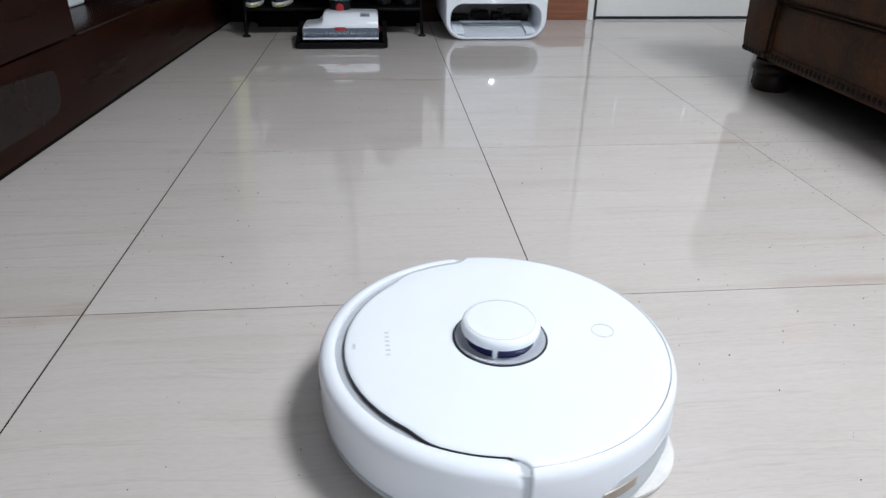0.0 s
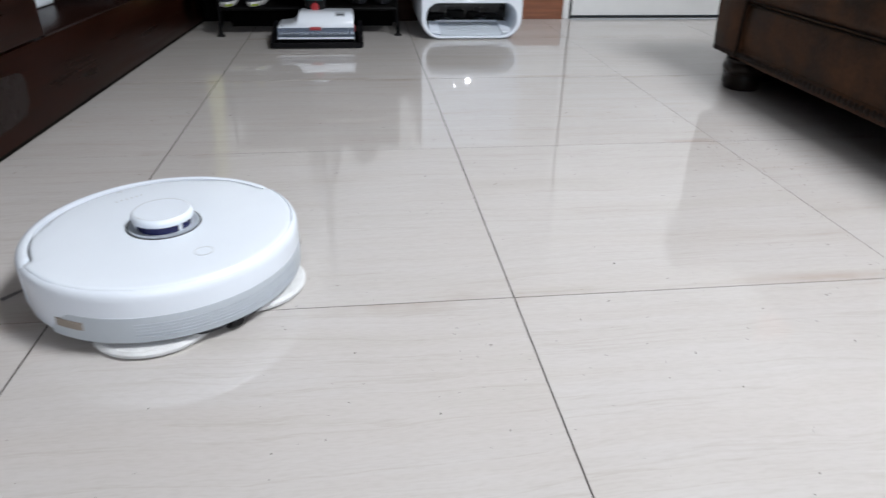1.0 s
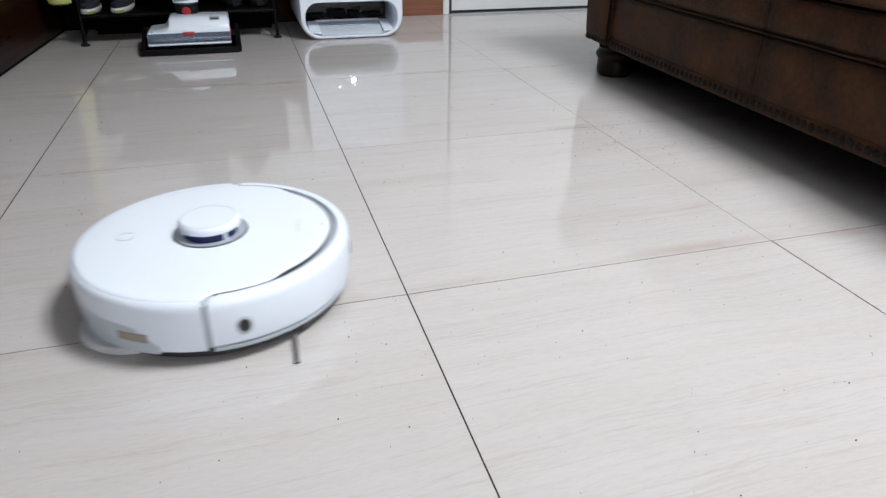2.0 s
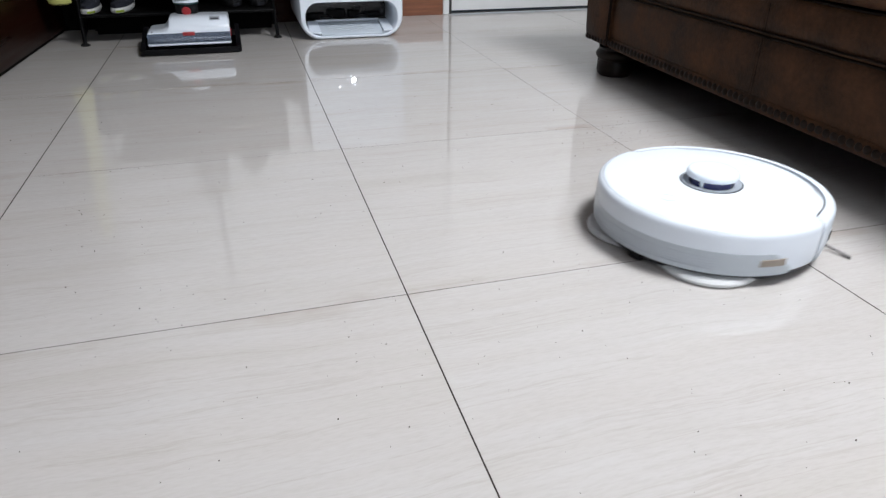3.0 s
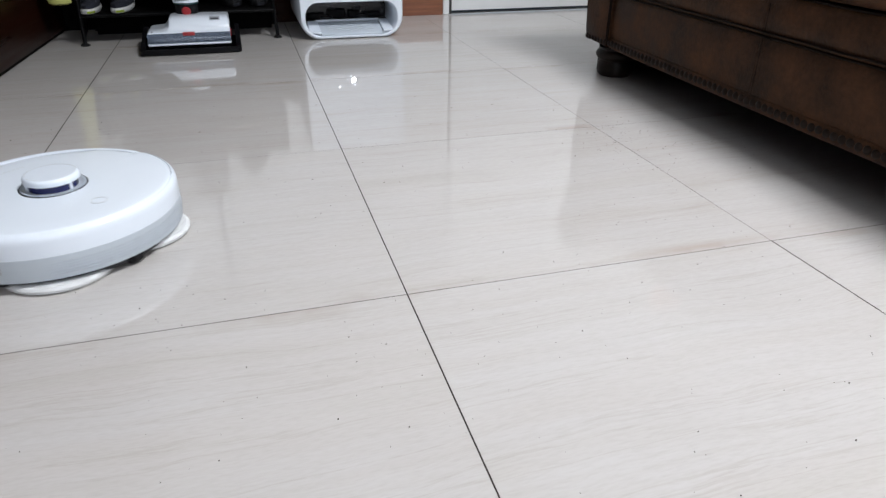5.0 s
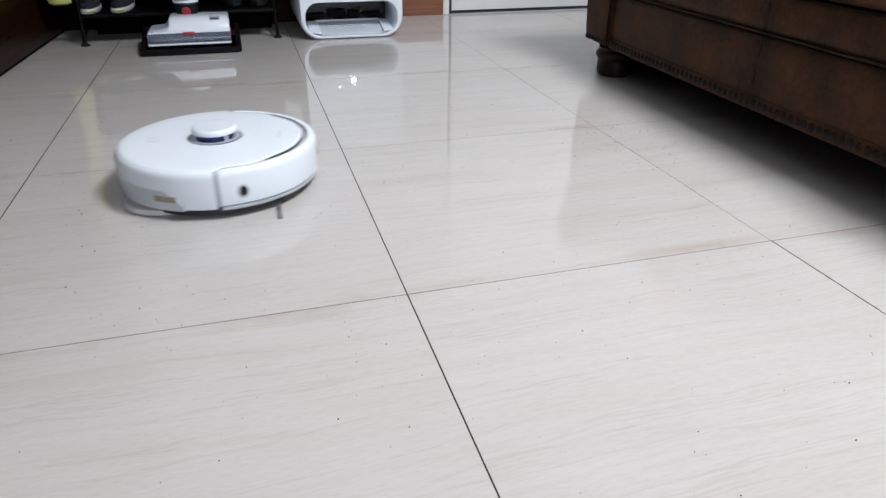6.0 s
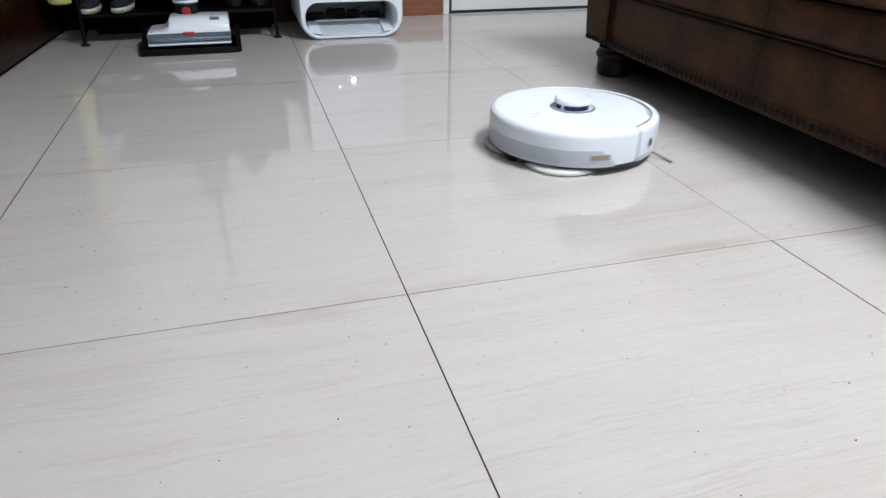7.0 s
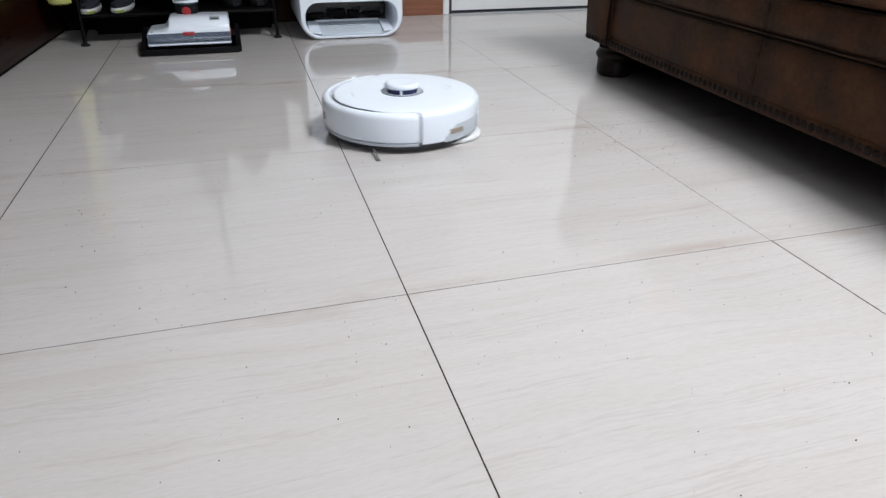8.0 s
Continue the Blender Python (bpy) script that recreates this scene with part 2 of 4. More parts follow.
def block(lo, hi, bevel=0.0, segments=2):
    bm = bmesh.new()
    bmesh.ops.create_cube(bm, size=1)
    for v in bm.verts:
        for i in range(3):
            v.co[i] = lo[i] if v.co[i] < 0 else hi[i]
    if bevel:
        bmesh.ops.bevel(bm, geom=bm.edges[:], offset=bevel, segments=segments, affect="EDGES", profile=0.6)
    return bm


def lathe(profile, steps=64, a0=0.0, a1=360.0, centre=(0, 0, 0), closed=False):
    """Turns a profile of (radius, height) about z from a0 to a1 degrees. closed: the profile is a loop, and a sector gets end caps."""
    bm = bmesh.new()
    full = abs(a1 - a0) >= 360
    count = steps if full else steps + 1
    rings = []
    for k in range(count):
        a = radians(a0 + (a1 - a0) * k / steps)
        rings.append([bm.verts.new((centre[0] + r * math.cos(a), centre[1] + r * math.sin(a), centre[2] + z)) for r, z in profile])
    n = len(profile)
    for k in range(steps):
        p, q = rings[k], rings[(k + 1) % count]
        for i in range(n if closed else n - 1):
            j = (i + 1) % n
            bm.faces.new((p[i], q[i], q[j], p[j]))
    if closed and not full:
        bm.faces.new(rings[0]), bm.faces.new(rings[-1])
    bmesh.ops.remove_doubles(bm, verts=bm.verts[:], dist=1e-6)
    return bm


def tube(points, radius, sides=8):
    """A round bar along points."""
    bm = bmesh.new()
    pts = [Vector(p) for p in points]
    rings = []
    for i, p in enumerate(pts):
        d = (pts[min(i + 1, len(pts) - 1)] - pts[max(i - 1, 0)]).normalized()
        u = d.orthogonal().normalized() if i == 0 else (u - d * u.dot(d)).normalized()
        w = d.cross(u)
        rings.append([bm.verts.new(p + radius * (math.cos(a) * u + math.sin(a) * w)) for a in (2 * math.pi * k / sides for k in range(sides))])
    for a, b in zip(rings, rings[1:]):
        for k in range(sides):
            bm.faces.new((a[k], a[(k + 1) % sides], b[(k + 1) % sides], b[k]))
    bm.faces.new(rings[0]), bm.faces.new(rings[-1])
    return bm


def merge(*bms):
    out = bmesh.new()
    for b in bms:
        me = bpy.data.meshes.new("tmp")
        b.to_mesh(me)
        b.free()
        out.from_mesh(me)
        bpy.data.meshes.remove(me)
    return out


def moved(bm, m):
    bm.transform(m)
    return bm


def rounded(x0, x1, z0, z1, r, steps=8):
    """The outline of a rounded rectangle in x and z; r: one radius, or one for each corner from lower right on."""
    rs = r if isinstance(r, tuple) else (r,) * 4
    out = []
    for (cx, cz, a), k in zip(((x1, z0, -90), (x1, z1, 0), (x0, z1, 90), (x0, z0, 180)), rs):
        mx, mz = cx + (-k if cx == x1 else k), cz + (k if cz == z0 else -k)
        for s in range(steps + 1):
            t = radians(a + 90 * s / steps)
            out.append((mx + k * math.cos(t), mz + k * math.sin(t)))
    return out


def loft(loops, cap=True):
    """Skins a row of closed loops of equal count."""
    bm = bmesh.new()
    rings = [[bm.verts.new(p) for p in loop] for loop in loops]
    n = len(rings[0])
    for a, b in zip(rings, rings[1:]):
        for k in range(n):
            bm.faces.new((a[k], a[(k + 1) % n], b[(k + 1) % n], b[k]))
    if cap:
        bm.faces.new(rings[0]), bm.faces.new(rings[-1])
    return bm


# ---- the room ----
X0, X1, Y0, Y1, TOP = -1.38, 3.0, -3.1, 2.23, 2.56


def setting(name, bm, material, label, category):
    ob = new(name, mesh_of(name, bm, material, smooth=False))
    return tagged(ob, label, category, kind="structure")


floor = setting("floor", block((X0 - 0.1, Y0 - 0.1, -0.06), (X1 + 0.1, Y1 + 0.1, -0.0003)), GROUT, "polished cream porcelain tiles with thin dark joints and scattered crumbs", "floor")
setting("ceiling", block((X0 - 0.1, Y0 - 0.1, TOP), (X1 + 0.1, Y1 + 0.1, TOP + 0.1)), CEILING, "plain white painted ceiling", "ceiling")
setting("wall_west", block((X0 - 0.1, Y0, 0), (X0, Y1, TOP)), PLASTER, "white plastered wall behind the cabinet", "wall")
setting("wall_east", block((X1, Y0, 0), (X1 + 0.1, Y1, TOP)), PLASTER, "white plastered wall behind the sofa", "wall")
DX0, DX1, DZ = 0.70, 1.56, 2.06
wall_n = merge(block((X0 - 0.1, Y1, 0), (DX0, Y1 + 0.1, TOP)), block((DX1, Y1, 0), (X1 + 0.1, Y1 + 0.1, TOP)), block((DX0, Y1, DZ), (DX1, Y1 + 0.1, TOP)))
setting("wall_north", wall_n, PLASTER, "white plastered wall with a doorway", "wall")
WX0, WX1, WZ0, WZ1 = -1.05, 0.85, 0.9, 2.2
wall_s = merge(block((X0 - 0.1, Y0 - 0.1, 0), (WX0, Y0, TOP)), block((WX1, Y0 - 0.1, 0), (X1 + 0.1, Y0, TOP)),
               block((WX0, Y0 - 0.1, 0), (WX1, Y0, WZ0)), block((WX0, Y0 - 0.1, WZ1), (WX1, Y0, TOP)))
setting("wall_south", wall_s, PLASTER, "white plastered wall with a wide window", "wall")
setting("baseboard", block((X0, Y1 - 0.014, 0.0), (DX0 - 0.002, Y1 - 0.001, 0.115), 0.003), SKIRT, "brown wooden skirting board along the wall", "baseboard")


def doorway():
    door = thing("door_1", "closed white painted door with a dark gap beneath", "door", kind="structure")
    part("door_jamb", block((DX0, Y1 - 0.012, 0), (DX0 + 0.028, Y1 + 0.1, DZ), 0.003), DOOR_PAINT, door)
    part("door_jamb", block((DX1 - 0.036, Y1 - 0.012, 0), (DX1, Y1 + 0.1, DZ), 0.003), DOOR_PAINT, door)
    part("door_head", block((DX0 + 0.036, Y1 - 0.012, DZ - 0.036), (DX1 - 0.036, Y1 + 0.1, DZ), 0.003), DOOR_PAINT, door)
    part("door_leaf", block((DX0 + 0.042, Y1 + 0.008, 0.012), (DX1 - 0.042, Y1 + 0.048, DZ - 0.04), 0.003), DOOR_PAINT, door)
    # solid dark strips stand in for the shade in the door's gaps
    part("door_gap", block((DX0 + 0.0282, Y1 - 0.004, 0.0), (DX0 + 0.0415, Y1 + 0.06, DZ - 0.036)), GAP_SHADE, door, "dark strip for the shaded gap beside the door")
    part("threshold_gap", block((DX0 + 0.036, Y1 + 0.012, -0.003), (DX1 - 0.036, Y1 + 0.09, 0.003)), GAP_SHADE, door, "dark strip for the shaded gap under the door")
    # two slightly bowed metal strips let into the leaf
    for x in (0.893, 1.236):
        arc = [(x + 0.0115 * math.sin(radians(a)) / math.sin(radians(35)), Y1 + 0.008 - 0.0200 * (math.cos(radians(a)) - math.cos(radians(35)))) for a in range(-35, 36, 5)]
        loops = [[(px, py - 0.001, z) for px, py in arc] + [(x + 0.0115, Y1 + 0.012, z), (x - 0.0115, Y1 + 0.012, z)] for z in (0.34, 0.76)]
        part("metal_strip", loft(loops), STRIP, door, "bright metal strip set in the door leaf")
    return door


doorway()


def window_frame():
    win = thing("window_1", "wide white framed window that lets daylight in", "window", kind="structure")
    y0, y1 = Y0 - 0.07, Y0 - 0.02
    for x in (WX0, (WX0 + WX1) / 2 - 0.02, WX1 - 0.04):
        part("window_stile", block((x, y0, WZ0 + 0.04), (x + 0.04, y1, WZ1 - 0.04), 0.003), DOOR_PAINT, win)
    for z in (WZ0, WZ1 - 0.04):
        part("window_rail", block((WX0, y0, z), (WX1, y1, z + 0.04), 0.003), DOOR_PAINT, win)


window_frame()

lamp = thing("ceiling_light", "square flush white ceiling light, switched on", "ceiling light")
part("frame", block((0.74, -0.80, TOP - 0.022), (1.50, -0.04, TOP - 0.001), 0.006), DOOR_PAINT, lamp)
part("diffuser", block((0.765, -0.775, TOP - 0.0255), (1.475, -0.065, TOP - 0.0225), 0.001), PANEL_GLOW, lamp, "glowing opal diffuser")


# ---- the cabinet along the wall ----
def cabinet():
    fx, y_end = -0.934, 2.16
    c = thing("media_cabinet", "long dark mahogany wall cabinet with drawers and an open niche", "cabinet", pose(fx, 0, 0, 0, 0, -3.2))
    back = -0.295
    part("kick_board", block((back, -2.4, 0.0), (-0.012, y_end, 0.014)), KICK, c)
    part("body", merge(block((back, -2.4, 0.0145), (-0.019, y_end, 0.188)), block((back, -2.4, 0.70), (-0.019, y_end, 2.12)),
                       block((back, -2.4, 0.188), (-0.019, 0.845, 0.70)), block((back, 0.845, 0.188), (back + 0.02, y_end, 0.70)),
                       block((back + 0.02, y_end - 0.02, 0.188), (-0.002, y_end, 0.70))), MAHOGANY, c)
    for a, b in ((-2.4, -0.79), (-0.787, y_end)):
        d = part("drawer_front", block((-0.0185, a, 0.0145), (0, b, 0.1885), 0.002), MAHOGANY, c)
        if a == -0.787:
            # a reflection in the glossy drawer front, put on as a grey plate
            outline = [(0.36, 0.055), (0.64, 0.055), (0.70, 0.062), (0.722, 0.085), (0.73, 0.12), (0.722, 0.142), (0.70, 0.148), (0.36, 0.170)]
            plate = loft([[(x, y, z) for y, z in outline] for x in (-0.001, 0.0022)])
            part("inset_panel", plate, SMOKE, d, "grey plate imitating a reflection in the drawer front")
    part("shelf_top", block((back + 0.021, 0.8625, 0.1885), (-0.001, y_end - 0.021, 0.1935), 0.001), POLISHED, c, "polished dark niche floor")
    for a, b in ((-2.4, -1.332), (-1.329, -0.236), (-0.233, 0.858)):
        part("cabinet_door", block((-0.0185, a, 0.1935), (0.0, b, 0.698), 0.002), MAHOGANY, c)
    for k in range(5):
        a = -2.4 + k * (y_end + 2.4) / 5
        part("upper_door", block((-0.0185, a + 0.0015, 0.7015), (0, a + (y_end + 2.4) / 5 - 0.0015, 2.12), 0.002), MAHOGANY, c)
    return c


cabinet()
box_m = thing("media_box", "dark grey media box in the cabinet niche", "media box", pose(-1.00, 1.56, 0.194, 0, 0, -3.2))
part("case", block((-0.10, -0.12, 0.006), (0.09, 0.13, 0.052), 0.006), DARK, box_m)
part("front_panel", block((0.0905, -0.11, 0.012), (0.094, 0.12, 0.046), 0.001), SMOKE, box_m)
for sx in (-0.08, 0.07):
    for sy in (-0.09, 0.10):
        part("foot", lathe([(0, 0), (0.01, 0), (0.01, 0.006), (0, 0.006)], 12, centre=(sx, sy, 0)), RUBBER, box_m)
spk = thing("white_router", "white plastic router standing in the cabinet niche", "router", pose(-1.085, 1.22, 0.194, 0, 0, -3.2))
part("case", block((-0.055, -0.06, 0.0), (0.045, 0.10, 0.15), 0.008, 3), WHITE, spk)
part("front_strip", block((0.0455, 0.0, 0.03), (0.047, 0.03, 0.12)), PALE, spk)
con = thing("black_console", "flat black console in the cabinet niche", "console", pose(-0.98, 1.90, 0.194, 0, 0, -3.2))
part("case", block((-0.11, -0.15, 0.005), (0.11, 0.15, 0.06), 0.008), DARK, con)
part("base_strip", block((-0.10, -0.14, 0.0), (0.10, 0.14, 0.0048)), RUBBER, con)


# ---- the sofa ----
def sofa():
    s = thing("leather_sofa", "worn dark brown leather sofa with rolled arms, piping and nailheads", "sofa", pose(0.853, 1.165, 0, 0, 0, -0.6))
    length, depth = 2.15, 0.92

    def front_line(y):
        # the front swells a little between the arms
        return 0.012 * (abs(y + 0.07) < 0.07) - 0.004 * math.sin(max(0.0, min(1.0, (-y - 0.14) / (length - 0.28))) * math.pi)

    def panel(y0, y1, prof, steps=24):
        """A padded strip along the front from y0 to y1, of a profile (x, z)."""
        loops = []
        for k in range(steps + 1):
            y = y0 + (y1 - y0) * k / steps
            e = min(k, steps - k) / steps
            tuck = 0.006 * max(0.0, 1 - e * 18)
            loops.append([(x + front_line(y) + (tuck if x < 0.05 else 0), y, z) for x, z in prof])
        return loft(loops)

    rail = [(0.10, 0.088), (0.008, 0.090), (0.0, 0.100), (-0.003, 0.14), (-0.005, 0.19), (-0.002, 0.225), (0.004, 0.2335), (0.10, 0.2335)]
    band = [(0.10, 0.2355), (0.004, 0.2355), (-0.003, 0.245), (-0.006, 0.275), (-0.002, 0.306), (0.006, 0.3135), (0.10, 0.3135)]
    part("front_rail", panel(-0.148, -(length - 0.148), rail, 48), LEATHER, s)
    part("front_band", panel(-0.148, -(length - 0.148), band, 48), LEATHER, s)
    part("seat_deck", block((0.102, -(length - 0.15), 0.09), (depth - 0.15, -0.15, 0.313), 0.01), LEATHER, s)
    # thin lining, plus two added unseen black blocks that keep light from under the sofa
    part("bottom_lining", merge(block((0.02, -(length - 0.03), 0.084), (depth - 0.03, -0.03, 0.0875)), block((0.30, -(length - 0.04), 0.009), (depth - 0.06, -0.04, 0.0838), 0.008), block((0.030, -0.053, 0.0004), (0.298, -0.041, 0.0838))), UNDERSIDE_BLACK, s)
    n = 2
    w = (length - 0.31) / n
    for k in range(n):
        y1 = -0.155 - k * w
        part("seat_cushion", block((-0.022, y1 - w + 0.004, 0.318), (depth - 0.26, y1 - 0.004, 0.46), 0.05, 5), LEATHER, s)
        part("back_cushion", block((depth - 0.35, y1 - w + 0.006, 0.462), (depth - 0.155, y1 - 0.006, 0.86), 0.06, 5), LEATHER, s)
    part("backrest", block((depth - 0.15, -length + 0.02, 0.09), (depth, -0.02, 0.82), 0.045, 4), LEATHER, s)

    def arm(y_in, out):
        # section in y and z: upright side that rolls outward at the top; out is +1 or -1
        sec = [(0.0, 0.09), (0.0, 0.50), (-0.006, 0.56), (0.012, 0.605)]
        for a in range(110, -111, -20):
            sec.append((0.115 + 0.095 * math.cos(radians(a)), 0.548 + 0.095 * math.sin(radians(a))))
        sec += [(0.130, 0.43), (0.142, 0.30), (0.143, 0.25), (0.136, 0.18), (0.130, 0.13), (0.124, 0.108), (0.112, 0.09)]
        return loft([[(x, y_in + out * y, z) for y, z in sec] for x in (0.012, 0.008, 0.02, depth - 0.15)][1:])

    def scroll(y_in, out):
        # the padded front plate of the arm
        sec = [(0.0, 0.09), (0.0, 0.50), (-0.004, 0.56), (0.016, 0.60)]
        for a in range(110, -91, -20):
            sec.append((0.113 + 0.088 * math.cos(radians(a)), 0.545 + 0.088 * math.sin(radians(a))))
        sec += [(0.126, 0.43), (0.137, 0.30), (0.138, 0.25), (0.132, 0.18), (0.126, 0.13), (0.120, 0.108), (0.108, 0.093)]
        cy, cz = 0.07, 0.35
        loops = []
        for x, k in ((0.0075, 1.0), (-0.004, 1.0), (-0.010, 0.97), (-0.013, 0.86)):
            loops.append([(x, y_in + out * (cy + (y - cy) * k), cz + (z - cz) * (k if k == 1 else 0.5 + k / 2)) for y, z in sec])
        return loft(loops)

    for y_in, out in ((-0.146, 1), (-(length - 0.146), -1)):
        part("arm", arm(y_in, out), LEATHER, s)
        part("arm_front", scroll(y_in, out), LEATHER, s)
        part("arm_piping", tube([(-0.007, y_in - out * 0.001, 0.095 + 0.5 * k / 12) for k in range(13)], 0.0042), PIPING, s, "dark leather piping")
        part("arm_piping", tube([(-0.006, y_in + out * y, z) for y, z in ((0.112, 0.094), (0.1225, 0.108), (0.1285, 0.13), (0.1345, 0.18), (0.1405, 0.25), (0.1395, 0.30), (0.128, 0.43))], 0.0035), PIPING, s)
    for z, x in ((0.2345, 0.0015), (0.2445, -0.0055), (0.3155, 0.004)):
        pts = [(x + front_line(-0.15 - (length - 0.3) * k / 40), -0.15 - (length - 0.3) * k / 40, z + 0.0005 * math.sin(k * 1.7)) for k in range(41)]
        part("piping", tube(pts, 0.0026 if z < 0.24 else 0.0021), PIPING, s, "dark leather piping")
    # a sewn joint down the middle of rail and band
    for z0, z1, x in ((0.119, 0.2325, -0.0052), (0.2465, 0.299, -0.0062)):
        for side in (-0.0035, 0.0035):
            part("stitching", tube([(x + front_line(-0.775) + 0.0006, -0.775 + side + 0.002 * k / 6, z0 + (z1 - z0) * k / 6) for k in range(7)], 0.0006, 6), PIPING if side < 0 else LEATHER, s)
    strip = [(0.012, 0.0885), (-0.0045, 0.0885), (-0.0062, 0.094), (-0.0058, 0.113), (-0.003, 0.1165), (0.012, 0.117)]
    part("nail_strip", panel(-0.150, -(length - 0.150), strip, 30), LEATHER, s, "leather strip behind the nailheads")
    foot = lathe([(0, 0), (0.046, 0), (0.050, 0.005), (0.051, 0.016), (0.053, 0.030), (0.052, 0.038), (0.049, 0.042), (0.049, 0.045), (0.055, 0.050), (0.0605, 0.058), (0.0605, 0.066), (0.056, 0.073), (0.053, 0.076), (0.053, 0.0835), (0, 0.0835)], 32)
    fm = mesh_of("leg", foot, FOOTWOOD)
    for x, y in ((0.050, -0.115), (depth - 0.08, -0.115), (0.056, -length + 0.115), (depth - 0.08, -length + 0.115)):
        leg = new("leg", fm)
        leg.parent, leg.location = s, (x, y, 0)
        tagged(leg, "dark turned wooden bun foot")
    nm = mesh_of("nailhead", lathe([(0, 0.0048), (0.004, 0.0043), (0.0072, 0.0026), (0.0086, 0.0004), (0.0086, 0)], 12), NAIL)
    rnd = random.Random(4)
    count = int((length - 0.064) / 0.0185)
    for k in range(count):
        y = -0.033 - k * 0.0185
        nail = new("nailhead", nm)
        nail.parent = s
        on_arm = y > -0.146 or y < -(length - 0.146)
        x = (-0.0105 if on_arm else -0.0058 + front_line(y)) + rnd.uniform(-0.0003, 0.0003)
        nail.matrix_basis = pose(x, y, 0.1035 + rnd.uniform(-0.0008, 0.0008), rnd.uniform(-8, 8), -90 + rnd.uniform(-8, 8), 0)
    return s


sofa()


# ---- the robot's dock ----
def dock():
    y0, y1 = 1.775, 2.185
    d = thing("robot_dock", "white rounded robot vacuum dock with an open washing bay", "dock", pose(0.223, 0, 0))
    xa, xb, top = -0.191, 0.191, 0.43
    corners = (0.075, 0.04, 0.04, 0.075)
    big = rounded(xa, xb, 0.0, top, corners)
    inset = rounded(xa + 0.006, xb - 0.006, 0.006, top - 0.006, (0.07, 0.036, 0.036, 0.07))
    hole = rounded(-0.172, 0.170, 0.010, 0.131, (0.058, 0.05, 0.05, 0.058))
    hole_in = rounded(-0.169, 0.167, 0.013, 0.128, (0.055, 0.047, 0.047, 0.055))
    ring = lambda o, y: [(x, y, z) for x, z in o]
    shell = loft([ring(hole_in, y0 + 0.26), ring(hole_in, y0 + 0.006), ring(hole, y0), ring(inset, y0), ring(big, y0 + 0.010), ring(big, y1 - 0.03), ring(inset, y1)], cap=True)
    part("shell", shell, WHITE, d, "white gloss plastic shell")
    bay = loft([ring(rounded(-0.166, 0.164, 0.015, 0.1265, 0.045), y0 + y) for y in (0.20, 0.259)])
    part("bay_back", bay, BAY, d, "dark rear wall of the bay")
    way = ((0.003, 0.0155), (0.02, 0.022), (0.08, 0.034), (0.122, 0.0425), (0.130, 0.0425))
    tray = loft([[(x, y0 + y, z) for x, z in ((-0.115, 0.0135), (0.115, 0.0135), (0.115, h), (-0.115, h))] for y, h in way])
    part("ramp", tray, PALE_BLUE, d, "pale blue-grey ramp of the washing tray")
    for y, h in ((0.045, 0.0270), (0.066, 0.0312), (0.087, 0.0354), (0.106, 0.0393)):
        part("ramp_rib", block((-0.085, y0 + y - 0.004, h - 0.004), (0.085, y0 + y + 0.004, h + 0.0012), 0.001, 1), PALE, d)
    for xa2, xb2, flat in ((-0.1555, -0.1165, -1), (0.1165, 0.1535, 1)):
        # white pads that climb beside the ramp, their outer edge following the rounded opening
        rise = [[(x, y0 + y, z) for x, z in ((xa2, 0.019 if flat > 0 else 0.026), (xb2, 0.026 if flat > 0 else 0.019), (xb2, h + 0.004), (xa2, h + 0.004))] for y, h in ((0.006, 0.0240), (0.02, 0.027), (0.08, 0.0365), (0.122, 0.0440))]
        part("side_pad", loft(rise), WHITE, d, "white pad beside the ramp")
    part("ramp_lip", block((-0.122, y0 + 0.1305, 0.0140), (0.122, y0 + 0.139, 0.0490), 0.0025), WHITE, d)
    part("bay_sump", block((-0.165, y0 + 0.1395, 0.0150), (0.160, y0 + 0.1985, 0.0440), 0.003), RUBBER, d, "dark sump behind the ramp")
    # added dark block for the deep shade in the upper bay
    part("bay_roof", loft([ring(rounded(-0.150, 0.120, 0.102, 0.1275, 0.010), y0 + y) for y in (0.10, 0.199)]), BAY, d, "dark block that imitates the shade in the top of the bay")
    for xx in (-0.075, 0.06):
        part("wash_disc", lathe([(0, 0.014), (0.022, 0.012), (0.027, 0.0), (0, 0)], 20, centre=(xx, y0 + 0.168, 0.0435)), DARK, d)
    for xx, w2, h2 in ((-0.11, 0.030, 0.066), (-0.035, 0.034, 0.078), (0.035, 0.022, 0.072), (0.105, 0.034, 0.064)):
        part("bay_fitting", block((xx - w2, y0 + 0.176, 0.0445), (xx + w2, y0 + 0.1985, h2), 0.006, 3), RUBBER, d, "black fitting at the back of the bay")
    for xx in (-0.05, 0.05):
        part("contact", block((xx - 0.012, y0 + 0.192, 0.07), (xx + 0.012, y0 + 0.1995, 0.085), 0.002), DARK, d)
    part("seam_line", block((xa + 0.02, y0 - 0.0006, 0.268), (xb - 0.02, y0 + 0.001, 0.270)), PALE, d)
    part("status_light", lathe([(0, 0.003), (0.0065, 0.003), (0.0080, 0)], 16), STATUS, d, "lit white status light").matrix_basis = pose(-0.008, y0, 0.153, 90, 0, 0)
    part("status_light", lathe([(0, 0.0015), (0.0012, 0.0015), (0.0018, 0)], 12), STATUS, d).matrix_basis = pose(-0.062, y0, 0.176, 90, 0, 0)
    part("status_light", lathe([(0, 0.0010), (0.0008, 0.0010), (0.0011, 0)], 12), STATUS, d).matrix_basis = pose(-0.128, y0, 0.372, 90, 0, 0)
    return d


dock()


